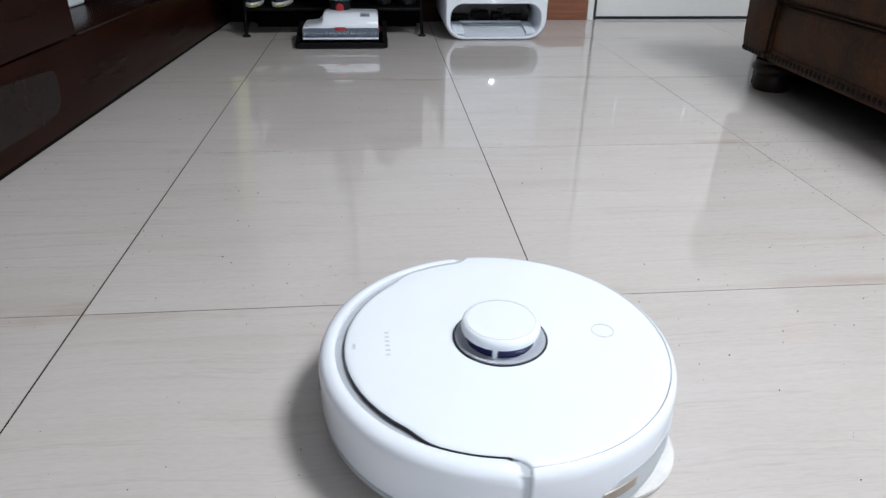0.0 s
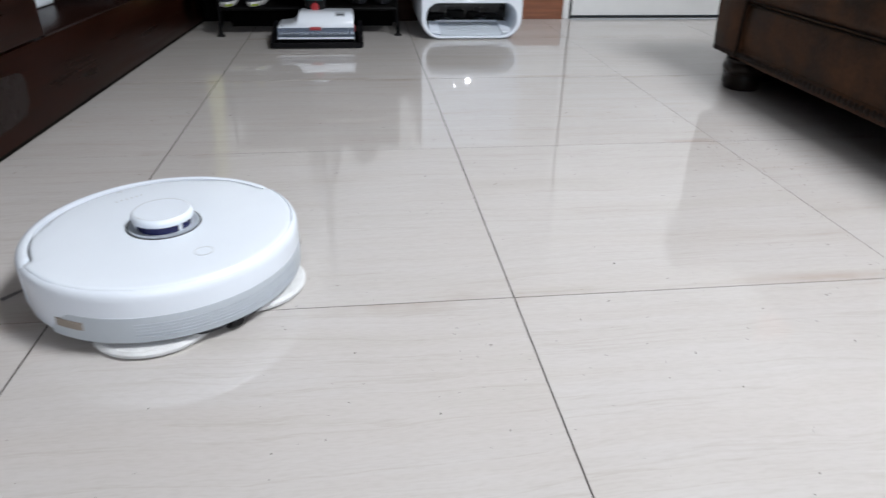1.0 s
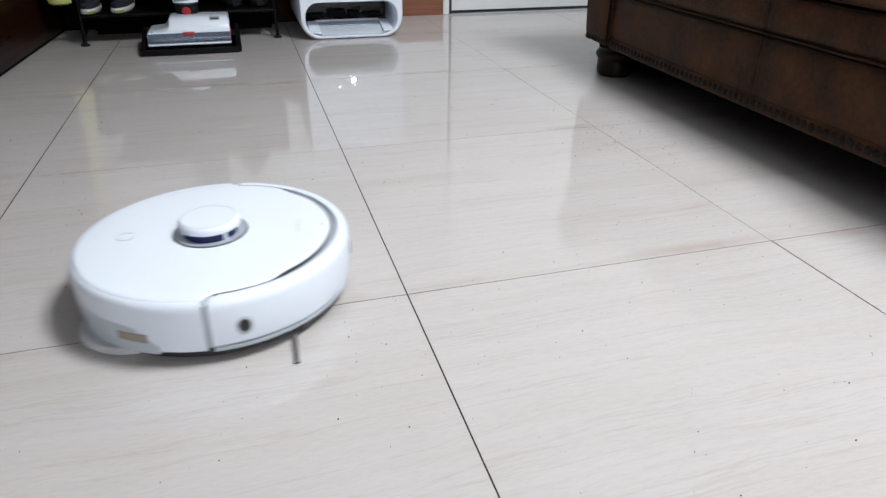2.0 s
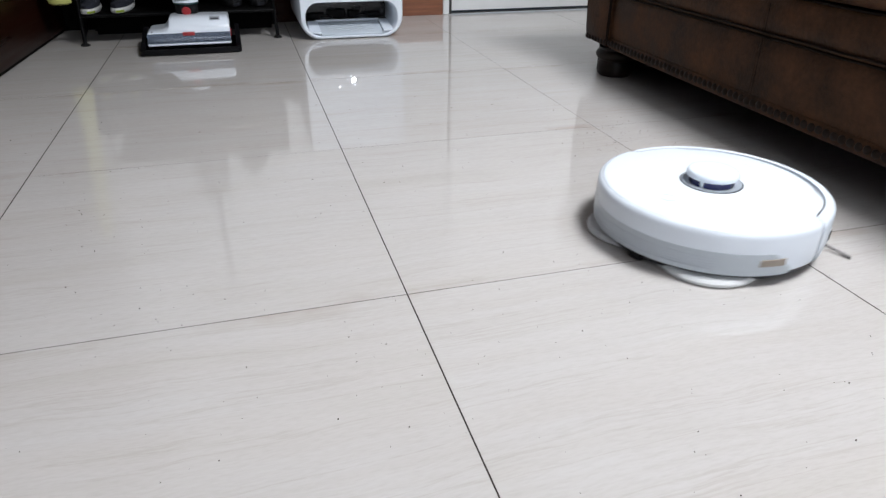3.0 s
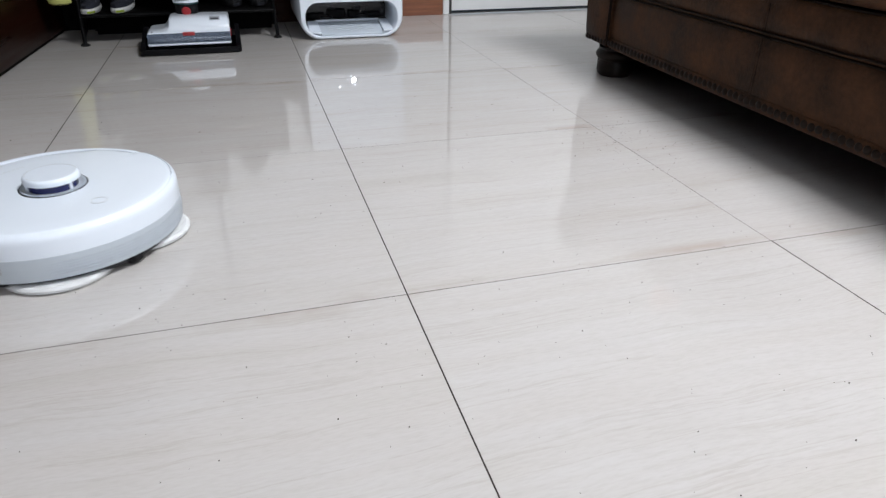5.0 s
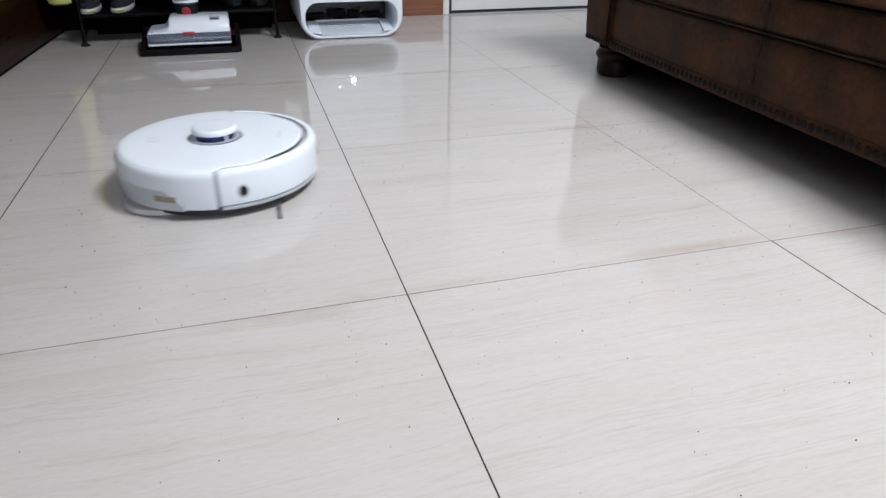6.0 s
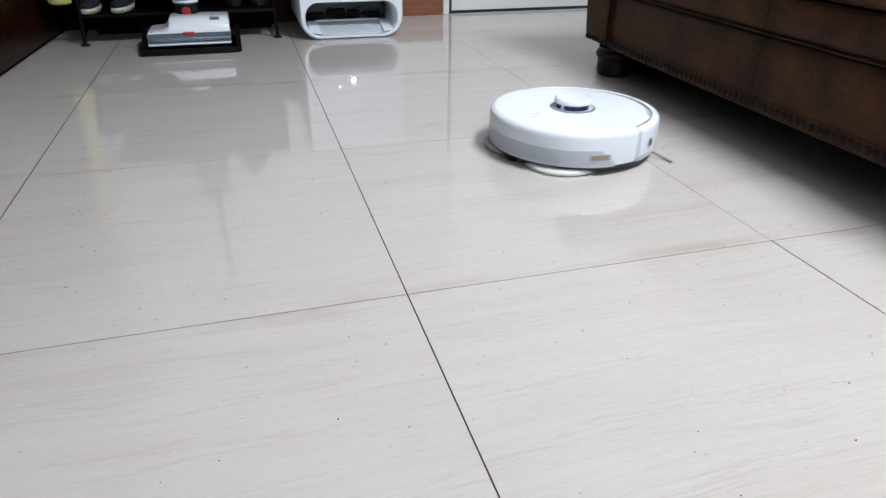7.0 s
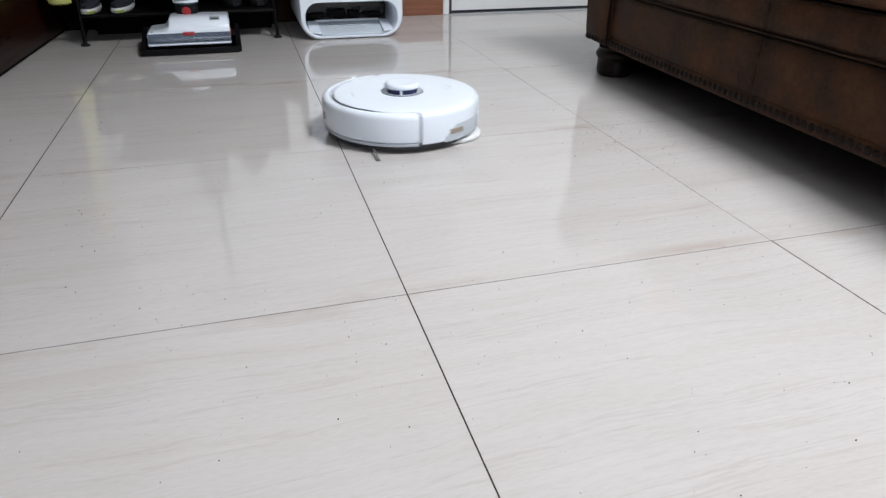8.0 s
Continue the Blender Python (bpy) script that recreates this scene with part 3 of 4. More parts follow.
# ---- the floor washer on its tray ----
tray = thing("washer_tray", "black plastic parking tray of the floor washer", "tray", pose(-0.34, 1.63, 0))
outer, inner = rounded(-0.16, 0.16, 0.0, 0.21, 0.012, 4), rounded(-0.15, 0.15, 0.01, 0.20, 0.010, 4)
ring2 = lambda o, z: [(x, y, z) for x, y in o]
part("pan", loft([ring2(inner, 0.008), ring2(inner, 0.020), ring2(outer, 0.021), ring2(outer, 0.004), ring2(inner, 0.0)]), CHARCOAL, tray)
part("tray_grip", block((-0.03, 0.205, 0.004), (0.03, 0.225, 0.018), 0.004), CHARCOAL, tray)
for sx in (-1, 1):
    guard = loft([[(sx * x, y, z) for y, z in ((0.02, 0.0205), (0.21, 0.0205), (0.21, 0.060), (0.16, 0.058), (0.06, 0.034))] for x in (0.143, 0.1585)])
    part("side_guard", guard, CHARCOAL, tray)
for k in range(4):
    part("pan_rib", block((-0.12 + k * 0.075, 0.02, 0.008), (-0.112 + k * 0.075, 0.19, 0.013), 0.001), CHARCOAL, tray)


def washer():
    w = thing("floor_washer", "white upright wet floor washer with red accents, parked on a tray", "floor washer", pose(-0.343, 1.666, 0.0135))
    part("base", block((-0.132, 0.012, 0.0), (0.132, 0.17, 0.030), 0.006), CHARCOAL, w)
    part("roller", moved(lathe([(0, -0.128), (0.024, -0.126), (0.026, -0.12), (0.026, 0.12), (0.024, 0.126), (0, 0.128)], 24), pose(0, 0.034, 0.027, 0, 90, 0)), ROLLER, w, "dark grey brush roller")
    prof = [(0.002, 0.019), (-0.001, 0.024), (0.0, 0.034), (0.006, 0.045), (0.012, 0.0485), (0.012, 0.044), (0.008, 0.034), (0.006, 0.020)]
    part("front_cover", loft([[(x, y, z) for y, z in prof] for x in (-0.1315, -0.06, 0.06, 0.1315)]), SMOKEY, w, "clear blue-grey roller cover")
    part("lower_trim", block((-0.1315, -0.004, 0.0125), (0.1315, 0.006, 0.0185), 0.002), WHITE, w)
    body = [(-0.1315, 0.036), (0.1315, 0.036), (0.1315, 0.084), (0.125, 0.092), (-0.050, 0.094), (-0.060, 0.090), (-0.068, 0.072), (-0.084, 0.058), (-0.125, 0.0545), (-0.1315, 0.050)]
    part("top_cover", loft([[(x, y, (z if z < 0.045 else 0.045 + (z - 0.045) * k)) for x, z in body] for y, k in ((0.0125, 0.25), (0.017, 0.55), (0.040, 0.88), (0.062, 1.0), (0.150, 1.0), (0.165, 0.8))]), WHITE, w, "white stepped top cover")
    part("red_latch", block((-0.020, 0.004, 0.0400), (0.018, 0.020, 0.0520), 0.002), RED, w, "red release latch")
    part("side_latch", block((0.132, 0.03, 0.03), (0.1345, 0.07, 0.05), 0.001), RED, w)
    part("window", moved(block((-0.0165, -0.014, 0), (0.0165, 0.014, 0.003), 0.001), pose(0.086, 0.046, 0.0865, 14, 0, 0)), SHELF_GREY, w, "grey display window")
    part("window_mark", moved(block((-0.013, -0.010, 0.003), (0.013, -0.003, 0.0036)), pose(0.086, 0.046, 0.0865, 14, 0, 0)), DARK, w)
    part("neck_joint", moved(lathe([(0, -0.038), (0.014, -0.036), (0.026, -0.029), (0.034, -0.018), (0.038, 0), (0.034, 0.018), (0.026, 0.029), (0.014, 0.036), (0, 0.038)], 28), pose(-0.004, 0.145, 0.104, 0, 90, 0)), RUBBER, w, "black swivel joint")
    part("neck_button", moved(lathe([(0, 0.006), (0.012, 0.005), (0.0150, 0)], 20), pose(-0.004, 0.1075, 0.103, 90, 0, 0)), RED, w, "round red button")
    lean = pose(-0.004, 0.142, 0.088, -2, 0, 0)
    part("lower_body", moved(lathe([(0, 0.022), (0.036, 0.024), (0.038, 0.034), (0.036, 0.044), (0.030, 0.058)], 28), lean), RUBBER, w)
    part("ring", moved(lathe([(0.0375, 0.040), (0.0420, 0.041), (0.0425, 0.049), (0.0380, 0.0495)], 28), lean), WHITE, w, "white collar")
    part("band", moved(lathe([(0.0378, 0.0355), (0.0408, 0.0360), (0.0408, 0.0397), (0.0378, 0.0397)], 28, closed=True), lean), TEAL, w, "thin dark teal band")
    part("tank", moved(lathe([(0.028, 0.050), (0.044, 0.051), (0.048, 0.062), (0.055, 0.14), (0.055, 0.42), (0.048, 0.45), (0, 0.455)], 28), lean), DARK, w, "dark dirty-water tank")
    part("handle", moved(tube([(0, 0.0, 0.45), (0, 0.0, 0.75), (0, 0.01, 0.92), (0, 0.05, 1.0)], 0.014, 12), lean), IRON, w)
    return w


washer()


# ---- the shoe rack ----
def rack():
    r = thing("shoe_rack", "low black metal shoe rack with splayed legs and three shelves", "shoe rack", pose(-0.374, 1.865, 0))
    top = 0.447
    for sx in (-1, 1):
        for y in (0.0, 0.30):
            x = sx * 0.328
            part("leg", tube([(x, y, 0.004), (x - sx * 0.006, y, 0.12), (x - sx * 0.006, y, top)], 0.0065, 10), IRON, r)
            part("foot", lathe([(0, 0), (0.015, 0), (0.016, 0.003), (0.010, 0.008), (0, 0.009)], 16, centre=(x, y, 0)), RUBBER, r, "black foot pad")
        part("side_brace", tube([(sx * 0.326, 0.0, 0.025), (sx * 0.326, 0.30, 0.105)], 0.0045, 8), IRON, r)
        part("top_bar", tube([(sx * 0.322, -0.005, top), (sx * 0.322, 0.305, top)], 0.0065, 10), IRON, r)
    # two added black sheets imitate the deep shade under and behind the shelves
    part("lower_sheet", block((-0.318, 0.205, 0.0), (0.318, 0.213, 0.0955), 0.001), BOARD, r, "black sheet standing in for the shade under the lowest shelf")
    part("back_sheet", block((-0.515, 0.318, 0.0), (0.332, 0.328, 0.425), 0.002), BOARD, r, "black sheet standing in for the dark gap behind the rack")
    for z in (0.094, 0.257, 0.43):
        part("shelf", block((-0.318, 0.0, z), (0.318, 0.30, z + 0.012), 0.002), BOARD, r)
        part("shelf_lip", tube([(-0.322, -0.003, z + 0.004), (0.322, -0.003, z + 0.004)], 0.006, 8), IRON, r)
    return r


rack()


def shoe(name, label, upper, accent, m):
    s = thing(name, label, "shoe", m, group="shoes on the rack")

    def outline(k, z):
        pts = []
        for i in range(20):
            a = 2 * math.pi * i / 20
            y = -0.135 * math.cos(a)
            w = (0.036 + 0.008 * math.cos(a)) * k
            pts.append((w * math.sin(a), y * k + 0.135, z))
        return pts
    part("sole", loft([outline(0.95, 0.0), outline(1.0, 0.004), outline(1.02, 0.018), outline(0.97, 0.026)]), SOLE, s, "white foam sole")
    loops = []
    for k, z, back in ((0.96, 0.0265, 0), (0.95, 0.045, 0.0), (0.80, 0.066, 0.02), (0.55, 0.085, 0.06), (0.42, 0.098, 0.075)):
        loops.append([(x, y * (1 - back * 1.2) + back * 1.5, zz) for x, y, zz in outline(k, z)])
    part("upper", loft(loops), upper, s)
    part("toe_patch", loft([[(x * 1.03, y * 1.0 - 0.003, z) for x, y, z in outline(1.0, zz)[:3] + outline(1.0, zz)[-3:][::-1][:0]] + [(0.0, 0.02, zz)] for zz in (0.005, 0.016)]), accent, s)
    for k in range(3):
        part("lace", tube([(-0.018, 0.085 + k * 0.022, 0.073 + k * 0.009), (0, 0.083 + k * 0.022, 0.079 + k * 0.009), (0.018, 0.085 + k * 0.022, 0.073 + k * 0.009)], 0.0022, 6), accent if k == 0 else upper, s)
    return s


def on_shelf(ob, x, y, z, turn, size=0.88):
    ob.matrix_world = pose(x, y, z, 0, 0, turn) @ Matrix.Diagonal((size, size, size * 0.72, 1))
    return ob


first = shoe("running_shoe", "navy mesh running shoe with a white sole and lime patch", NAVYCLOTH, LIME, None)
part("heel_lining", lathe([(0, 0.088), (0.012, 0.091), (0.0185, 0.106), (0.012, 0.121), (0, 0.124)], 20, centre=(0, 0.016, 0)), PALE_LIME, first, "pale lime padded collar")
on_shelf(first, -0.668, 1.838, 0.1065, 2)
second = copy_thing(first, pose(0, 0, 0))
on_shelf(second, -0.578, 1.842, 0.1065, -6)
black = shoe("black_shoe", "black shoe on the lower rack shelf", RUBBER, DARK, pose(-0.19, 1.885, 0.1065, 0, 0, 3))
pale = shoe("pale_shoe", "dark shoe with a pale rosy foam sole on the rack", NAVYCLOTH, DARK, None)
white = shoe("white_soled_shoe", "navy shoe with a white foam sole on the rack", NAVYCLOTH, DARK, None)
for ob, stuff, words in ((black, RUBBER, "black rubber sole"), (pale, ROSE, "pale rosy foam sole")):
    for p in ob.children:
        if p.name.startswith("sole"):
            p.data = p.data.copy()
            p.data.materials[0] = stuff
            p["label"] = words
copy_thing(black, pose(-0.105, 1.885, 0.1065, 0, 0, -3))
on_shelf(pale, -0.245, 1.845, 0.2695, 3)
on_shelf(copy_thing(pale, pose(0, 0, 0)), -0.158, 1.842, 0.2695, -7)
on_shelf(white, -0.648, 1.845, 0.2695, 5)
on_shelf(copy_thing(white, pose(0, 0, 0)), -0.530, 1.86, 0.2695, -3)

bag = thing("yellow_bag", "tall yellow-green nylon umbrella bag hanging on the rack", "bag", pose(-0.748, 1.862, 0))
part("pouch", loft([[(rx * math.cos(a) + dx, ry * math.sin(a), z) for a in (2 * math.pi * k / 20 for k in range(20))] for z, rx, ry, dx in ((0.138, 0.024, 0.014, 0), (0.144, 0.036, 0.024, 0), (0.20, 0.036, 0.026, -0.004), (0.30, 0.031, 0.028, -0.010), (0.36, 0.033, 0.028, -0.014), (0.55, 0.030, 0.030, -0.030), (0.70, 0.026, 0.026, -0.040), (0.74, 0.012, 0.012, -0.042))]), YELLOW, bag)
part("strap", tube([(-0.042, 0, 0.735), (-0.024, 0.0, 0.80), (-0.042, 0.0, 0.85), (-0.062, 0, 0.80), (-0.046, 0, 0.738)], 0.004, 8), DARK, bag)

# unseen box, bottle and pouch, added only to shape the floor's reflections
crate = thing("storage_box", "unseen pale box added on the rack for a pale floor reflection", "storage box", pose(-0.415, 2.02, 0.4425))
part("case", loft([ring2(rounded(-0.10, 0.10, -0.10, 0.10, 0.012, 4), 0.0), ring2(rounded(-0.106, 0.106, -0.106, 0.106, 0.014, 4), 0.19)]), SOLE, crate)
part("lid", block((-0.110, -0.110, 0.1905), (0.110, 0.110, 0.212), 0.006, 3), PALE, crate)
bottle = thing("white_bottle", "unseen glossy white bottle added for a bright streak in the floor", "bottle", pose(-0.37, 1.96, 0.6545))
part("body", lathe([(0, 0), (0.024, 0), (0.027, 0.004), (0.027, 0.085), (0.022, 0.098), (0.011, 0.104), (0.011, 0.110), (0, 0.110)], 28), WHITE, bottle)
part("cap", lathe([(0, 0.1105), (0.0135, 0.1105), (0.0135, 0.132), (0.012, 0.134), (0, 0.134)], 24), PALE, bottle)
pot = thing("dark_pouch", "unseen round dark pouch added on the rack for a dark floor reflection", "pouch", pose(-0.19, 1.95, 0.4425))
part("pouch", lathe([(0, 0), (0.03, 0.001), (0.052, 0.02), (0.058, 0.05), (0.048, 0.08), (0.022, 0.098), (0.014, 0.104), (0.020, 0.112), (0, 0.113)], 24), NAVYCLOTH, pot)
part("cord", lathe([(0.014, 0.1015), (0.0175, 0.1035), (0.014, 0.1065)], 20, closed=True), PALE, pot)
# unseen salmon panel, added so that the floor reflects a pinkish patch
picture = thing("wall_picture", "unseen framed salmon panel added for a pink patch in the floor reflection", "picture", pose(2.19, Y1 - 0.001, 1.75))
for lo, hi in (((-0.14, -0.016, -0.115), (0.14, 0, -0.097)), ((-0.14, -0.016, 0.097), (0.14, 0, 0.115)), ((-0.14, -0.016, -0.0968), (-0.122, 0, 0.0968)), ((0.122, -0.016, -0.0968), (0.14, 0, 0.0968))):
    part("frame", block(lo, hi, 0.002), DOOR_PAINT, picture)
part("print", block((-0.1218, -0.008, -0.0966), (0.1218, -0.002, 0.0966)), SALMON, picture, "salmon panel that tints the floor reflection")
board = thing("wooden_board", "dark brown wooden board leaning on the wall beside the dock", "board", pose(-0.012, 2.182, 0, -5, 0, 0))
part("panel", block((-0.060, 0.0, 0.0), (0.085, 0.016, 0.34), 0.003), MAHOGANY, board)


# ---- the robot vacuum; its front is +x ----
def robot_vacuum():
    r = thing("robot_vacuum", "round white robot vacuum and mop with a raised laser turret", "robot vacuum", pose(-0.095, -0.207, 0, 0, 0, 181.8))
    part("chassis", lathe([(0, 0.0045), (0.156, 0.0045), (0.1645, 0.007), (0.1655, 0.014), (0.1655, 0.022), (0.1655, 0.0775), (0, 0.0775)], 96), DARK, r, "dark chassis under the shell")
    wall = [(0.1662, 0.0235), (0.1705, 0.0238), (0.1738, 0.0262), (0.1752, 0.034), (0.1754, 0.072), (0.1748, 0.0775), (0.1730, 0.0818), (0.1700, 0.0845)]
    front = wall + [(0.1660, 0.0858), (0.1620, 0.0862), (0.1592, 0.0852), (0.1582, 0.0785), (0.1662, 0.0782)]
    bm = lathe(front, 172, -86.0, 86.0, closed=True)
    for v in bm.verts:  # its upper corners are rounded off towards the seams
        t = (abs(math.degrees(math.atan2(v.co.y, v.co.x))) - 80.0) / 6.0
        if t > 0 and v.co.z > 0.06:
            curve = 1 - math.sqrt(max(0.0, 1 - min(1.0, t) ** 2))
            wide = math.hypot(v.co.x, v.co.y)
            if v.co.z > 0.078:
                k = 1 + max(0.0, 0.1585 + 0.0125 * curve - wide) / wide
                v.co.x, v.co.y = v.co.x * k, v.co.y * k
            v.co.z -= 0.005 * curve * min(1.0, (v.co.z - 0.06) / 0.015)
    part("bumper", bm, WHITE, r, "white curved front bumper")
    rear = [(0.1662, 0.0180), (0.1705, 0.0183), (0.1735, 0.0210)] + wall[3:] + [(0.1686, 0.0850), (0.1681, 0.0810), (0.1662, 0.0782)]
    part("rear_shell", lathe(rear, 72, 88.7, 271.3, closed=True), WHITE, r)
    part("bumper_lip", lathe([(0.1640, 0.0155), (0.1700, 0.0157), (0.1728, 0.0180), (0.1736, 0.0228), (0.1690, 0.0233)], 72, -86.0, 86.0, closed=True), PALE, r, "pale grey lower lip")

    # grey strip round the back, its ends slanted
    bm = bmesh.new()
    cols = []
    for k in range(81):
        a = radians(106 + 148 * k / 80)
        end = min(k, 80 - k) / 6
        ztop = 0.0245 + 0.0275 * min(1.0, 0.12 + end)
        cols.append([bm.verts.new((rr * math.cos(a), rr * math.sin(a), z)) for rr, z in ((0.170, 0.0175), (0.1750, 0.0180), (0.1762, (0.018 + ztop) / 2), (0.1757, ztop), (0.172, ztop + 0.0005))])
    for a, b in zip(cols, cols[1:]):
        for i in range(5):
            bm.faces.new((a[i], b[i], b[(i + 1) % 5], a[(i + 1) % 5]))
    bm.faces.new(cols[0]), bm.faces.new(cols[-1])
    strip = part("rear_strip", bm, PALE, r, "pale grey strip with vents")
    for k in range(5):
        z = 0.0250 + 0.0042 * k
        for a0, a1 in ((142, 168), (169.5, 190.5), (192, 218)):
            part("vent_slot", lathe([(0.1755, z), (0.17655, z), (0.17655, z + 0.0014), (0.1755, z + 0.0014)], 10, a0, a1, closed=True), STEEL, strip)
    for a in (116, 244):
        part("infrared_window", lathe([(0.1755, 0.0330), (0.1770, 0.0335), (0.1770, 0.0435), (0.1755, 0.044)], 8, a - 6.2, a + 6.2, closed=True), AMBER, r, "amber infrared window")

    # lid: full circle behind, drawn in over the front arc, where a dark gap shows
    def lid_radius(deg):
        d = abs((deg + 180) % 360 - 180)
        t = max(0.0, min(1.0, (62 - d) / 14))
        u = max(0.0, min(1.0, (d - 80.5) / 7.5))
        return 0.1566 - 0.0066 * t * t * (3 - 2 * t) + 0.0111 * (1 - math.sqrt(1 - u * u))
    loops = []
    for inset, z in ((0.0012, 0.0765), (0.0, 0.0846), (0.0010, 0.0857), (0.0030, 0.0864), (0.0060, 0.0868), (0.03, 0.0872), (0.09, 0.0874), (0.146, 0.0875)):
        loops.append([((lid_radius(q * 1.5) - inset) * math.cos(radians(q * 1.5)), (lid_radius(q * 1.5) - inset) * math.sin(radians(q * 1.5)), z) for q in range(240)])
    lid = part("lid", loft(loops), LIDW, r, "satin white top lid")
    def rim(q, out, z):
        return ((lid_radius(q) + out) * math.cos(radians(q)), (lid_radius(q) + out) * math.sin(radians(q)), z)
    edge = [[rim(q, -0.0008, 0.0780), rim(q, 0.0003, 0.0780), rim(q, 0.0003, 0.0848), rim(q, -0.0008, 0.0848)] for q in (-84 + 2 * k for k in range(85))]
    part("lid_edge", loft(edge), DARK, lid, "dark edge of the lid")
    part("gap_shelf", lathe([(0.147, 0.0795), (0.1590, 0.0812), (0.1590, 0.0780), (0.147, 0.0780)], 90, -86, 86, closed=True), SHELF_GREY, r, "grey shelf between lid and bumper")
    ringbtn = lathe([(0.0105, 0.0878), (0.0115, 0.0878), (0.0115, 0.0870), (0.0105, 0.0870)], 28, centre=(-0.110, 0, 0), closed=True)
    part("button", ringbtn, INK, lid, "round button outline")
    for k in range(6):
        part("logo_bar", block((0.1058, -0.0205 + k * 0.0072, 0.0868), (0.1102, -0.0182 + k * 0.0072, 0.0875)), INK, lid)
    part("indicator", block((0.139, -0.004, 0.0862), (0.142, 0.004, 0.0872)), INK, lid)

    # laser turret
    c = (-0.004, 0, 0)
    part("turret_well", lathe([(0.0478, 0.0868), (0.0474, 0.0880), (0.0455, 0.0880), (0.0450, 0.0868)], 56, centre=c, closed=True), DARK, r, "dark rim round the turret")
    ring = part("turret_ring", lathe([(0.0453, 0.0868), (0.0450, 0.0886), (0.0422, 0.0890), (0.0400, 0.0880), (0.0355, 0.0880), (0.0355, 0.0868)], 56, centre=c, closed=True), STEEL, r, "knurled grey ring round the turret")
    tooth = mesh_of("knurl", block((0.0418, -0.0006, 0.0882), (0.0451, 0.0006, 0.0893)), PALE)
    for k in range(60):
        ob = new("knurl", tooth)
        ob.parent, ob.matrix_basis = ring, pose(c[0], 0, 0, 0, 0, 6 * k)
    turret = part("turret_window", lathe([(0, 0.0858), (0.0345, 0.0858), (0.0345, 0.0985), (0, 0.0985)], 48, centre=c), NAVY, r, "dark blue laser window")
    for a in (70, 190, 310):
        part("turret_post", block((c[0] + 0.0345 * math.cos(radians(a)) - 0.0022, 0.0345 * math.sin(radians(a)) - 0.0022, 0.087), (c[0] + 0.0345 * math.cos(radians(a)) + 0.0022, 0.0345 * math.sin(radians(a)) + 0.0022, 0.098)), WHITE, turret)
    part("cap_line", lathe([(0.0338, 0.1080), (0.0338, 0.1088), (0.0345, 0.1088), (0.0345, 0.1080)], 48, centre=c, closed=True), INK, r)
    part("turret_cap", lathe([(0, 0.0975), (0.0365, 0.0975), (0.0388, 0.0988), (0.0393, 0.1018), (0.0386, 0.1055), (0.0368, 0.1077), (0.0356, 0.1083), (0.0345, 0.1085), (0.031, 0.1085), (0.02, 0.1085), (0, 0.1085)], 56, centre=c), WHITE, r, "white turret cap")

    # sensors
    def oval(a, z, w, h, depth, base=0.1748):
        loops = []
        for rr, k in ((base - 0.004, 1.0), (base + depth, 1.0), (base + depth + 0.0006, 0.86)):
            loops.append([(rr * math.cos(a + w * k * math.cos(t) / 0.175), rr * math.sin(a + w * k * math.cos(t) / 0.175), z + h * k * math.sin(t)) for t in (2 * math.pi * q / 24 for q in range(24))])
        return loft(loops)
    side = part("side_sensor", oval(radians(-74), 0.048, 0.0105, 0.0125, 0.0008), PALE, r, "oval side sensor")
    part("side_sensor_lens", oval(radians(-74), 0.0485, 0.0062, 0.0085, 0.0020), BLACK_LENS, side)
    part("front_camera", oval(0.0, 0.049, 0.0135, 0.0085, 0.0010), BLACK_LENS, r, "black front camera window")
    for s in (-1, 1):
        part("seam", lathe([(0.1600, 0.0195), (0.1722, 0.0235), (0.1740, 0.032), (0.1741, 0.072), (0.1722, 0.0795), (0.1670, 0.0830), (0.1600, 0.0835)], 8, s * 84.8 - 4.0, s * 84.8 + 4.0, closed=True), SEAM_GREY, r, "grey bumper seam")
        # mop pads, side brushes, wheels
        mx, my = 0.104 * math.cos(radians(149)), 0.104 * math.sin(radians(149)) * s
        part("mop_pad", lathe([(0, 0.0005), (0.070, 0.0005), (0.0745, 0.003), (0.0750, 0.007), (0.071, 0.0105), (0, 0.011)], 40, centre=(mx, my * 1.25, 0)), MOP, r, "round white mop pad")
        part("mop_hub", lathe([(0, 0.011), (0.05, 0.011), (0.048, 0.015), (0, 0.015)], 24, centre=(mx, my * 1.25, 0)), PALE, r)
        bx, by = 0.100, 0.118 * s
        brush = part("side_brush", lathe([(0, 0.005), (0.014, 0.006), (0.015, 0.012), (0.010, 0.016), (0, 0.016)], 18, centre=(bx, by, 0)), DARK, r)
        for a in (88, 190, 275):
            t = radians(a) * s
            d = Vector((math.cos(t), math.sin(t), 0))
            e = Vector((-d.y, d.x, 0))
            o = Vector((bx, by, 0))
            loops = []
            for u, wd, z in ((0.012, 0.0015, 0.009), (0.035, 0.0019, 0.0065), (0.055, 0.0024, 0.0035), (0.070, 0.0033, 0.0012)):
                q = o + d * u
                loops.append([q + e * wd + Vector((0, 0, z)), q - e * wd + Vector((0, 0, z)), q - e * wd + Vector((0, 0, z + 0.0016)), q + e * wd + Vector((0, 0, z + 0.0016))])
            part("brush_arm", loft(loops), BRISTLE, brush, "dark grey bristle arm")
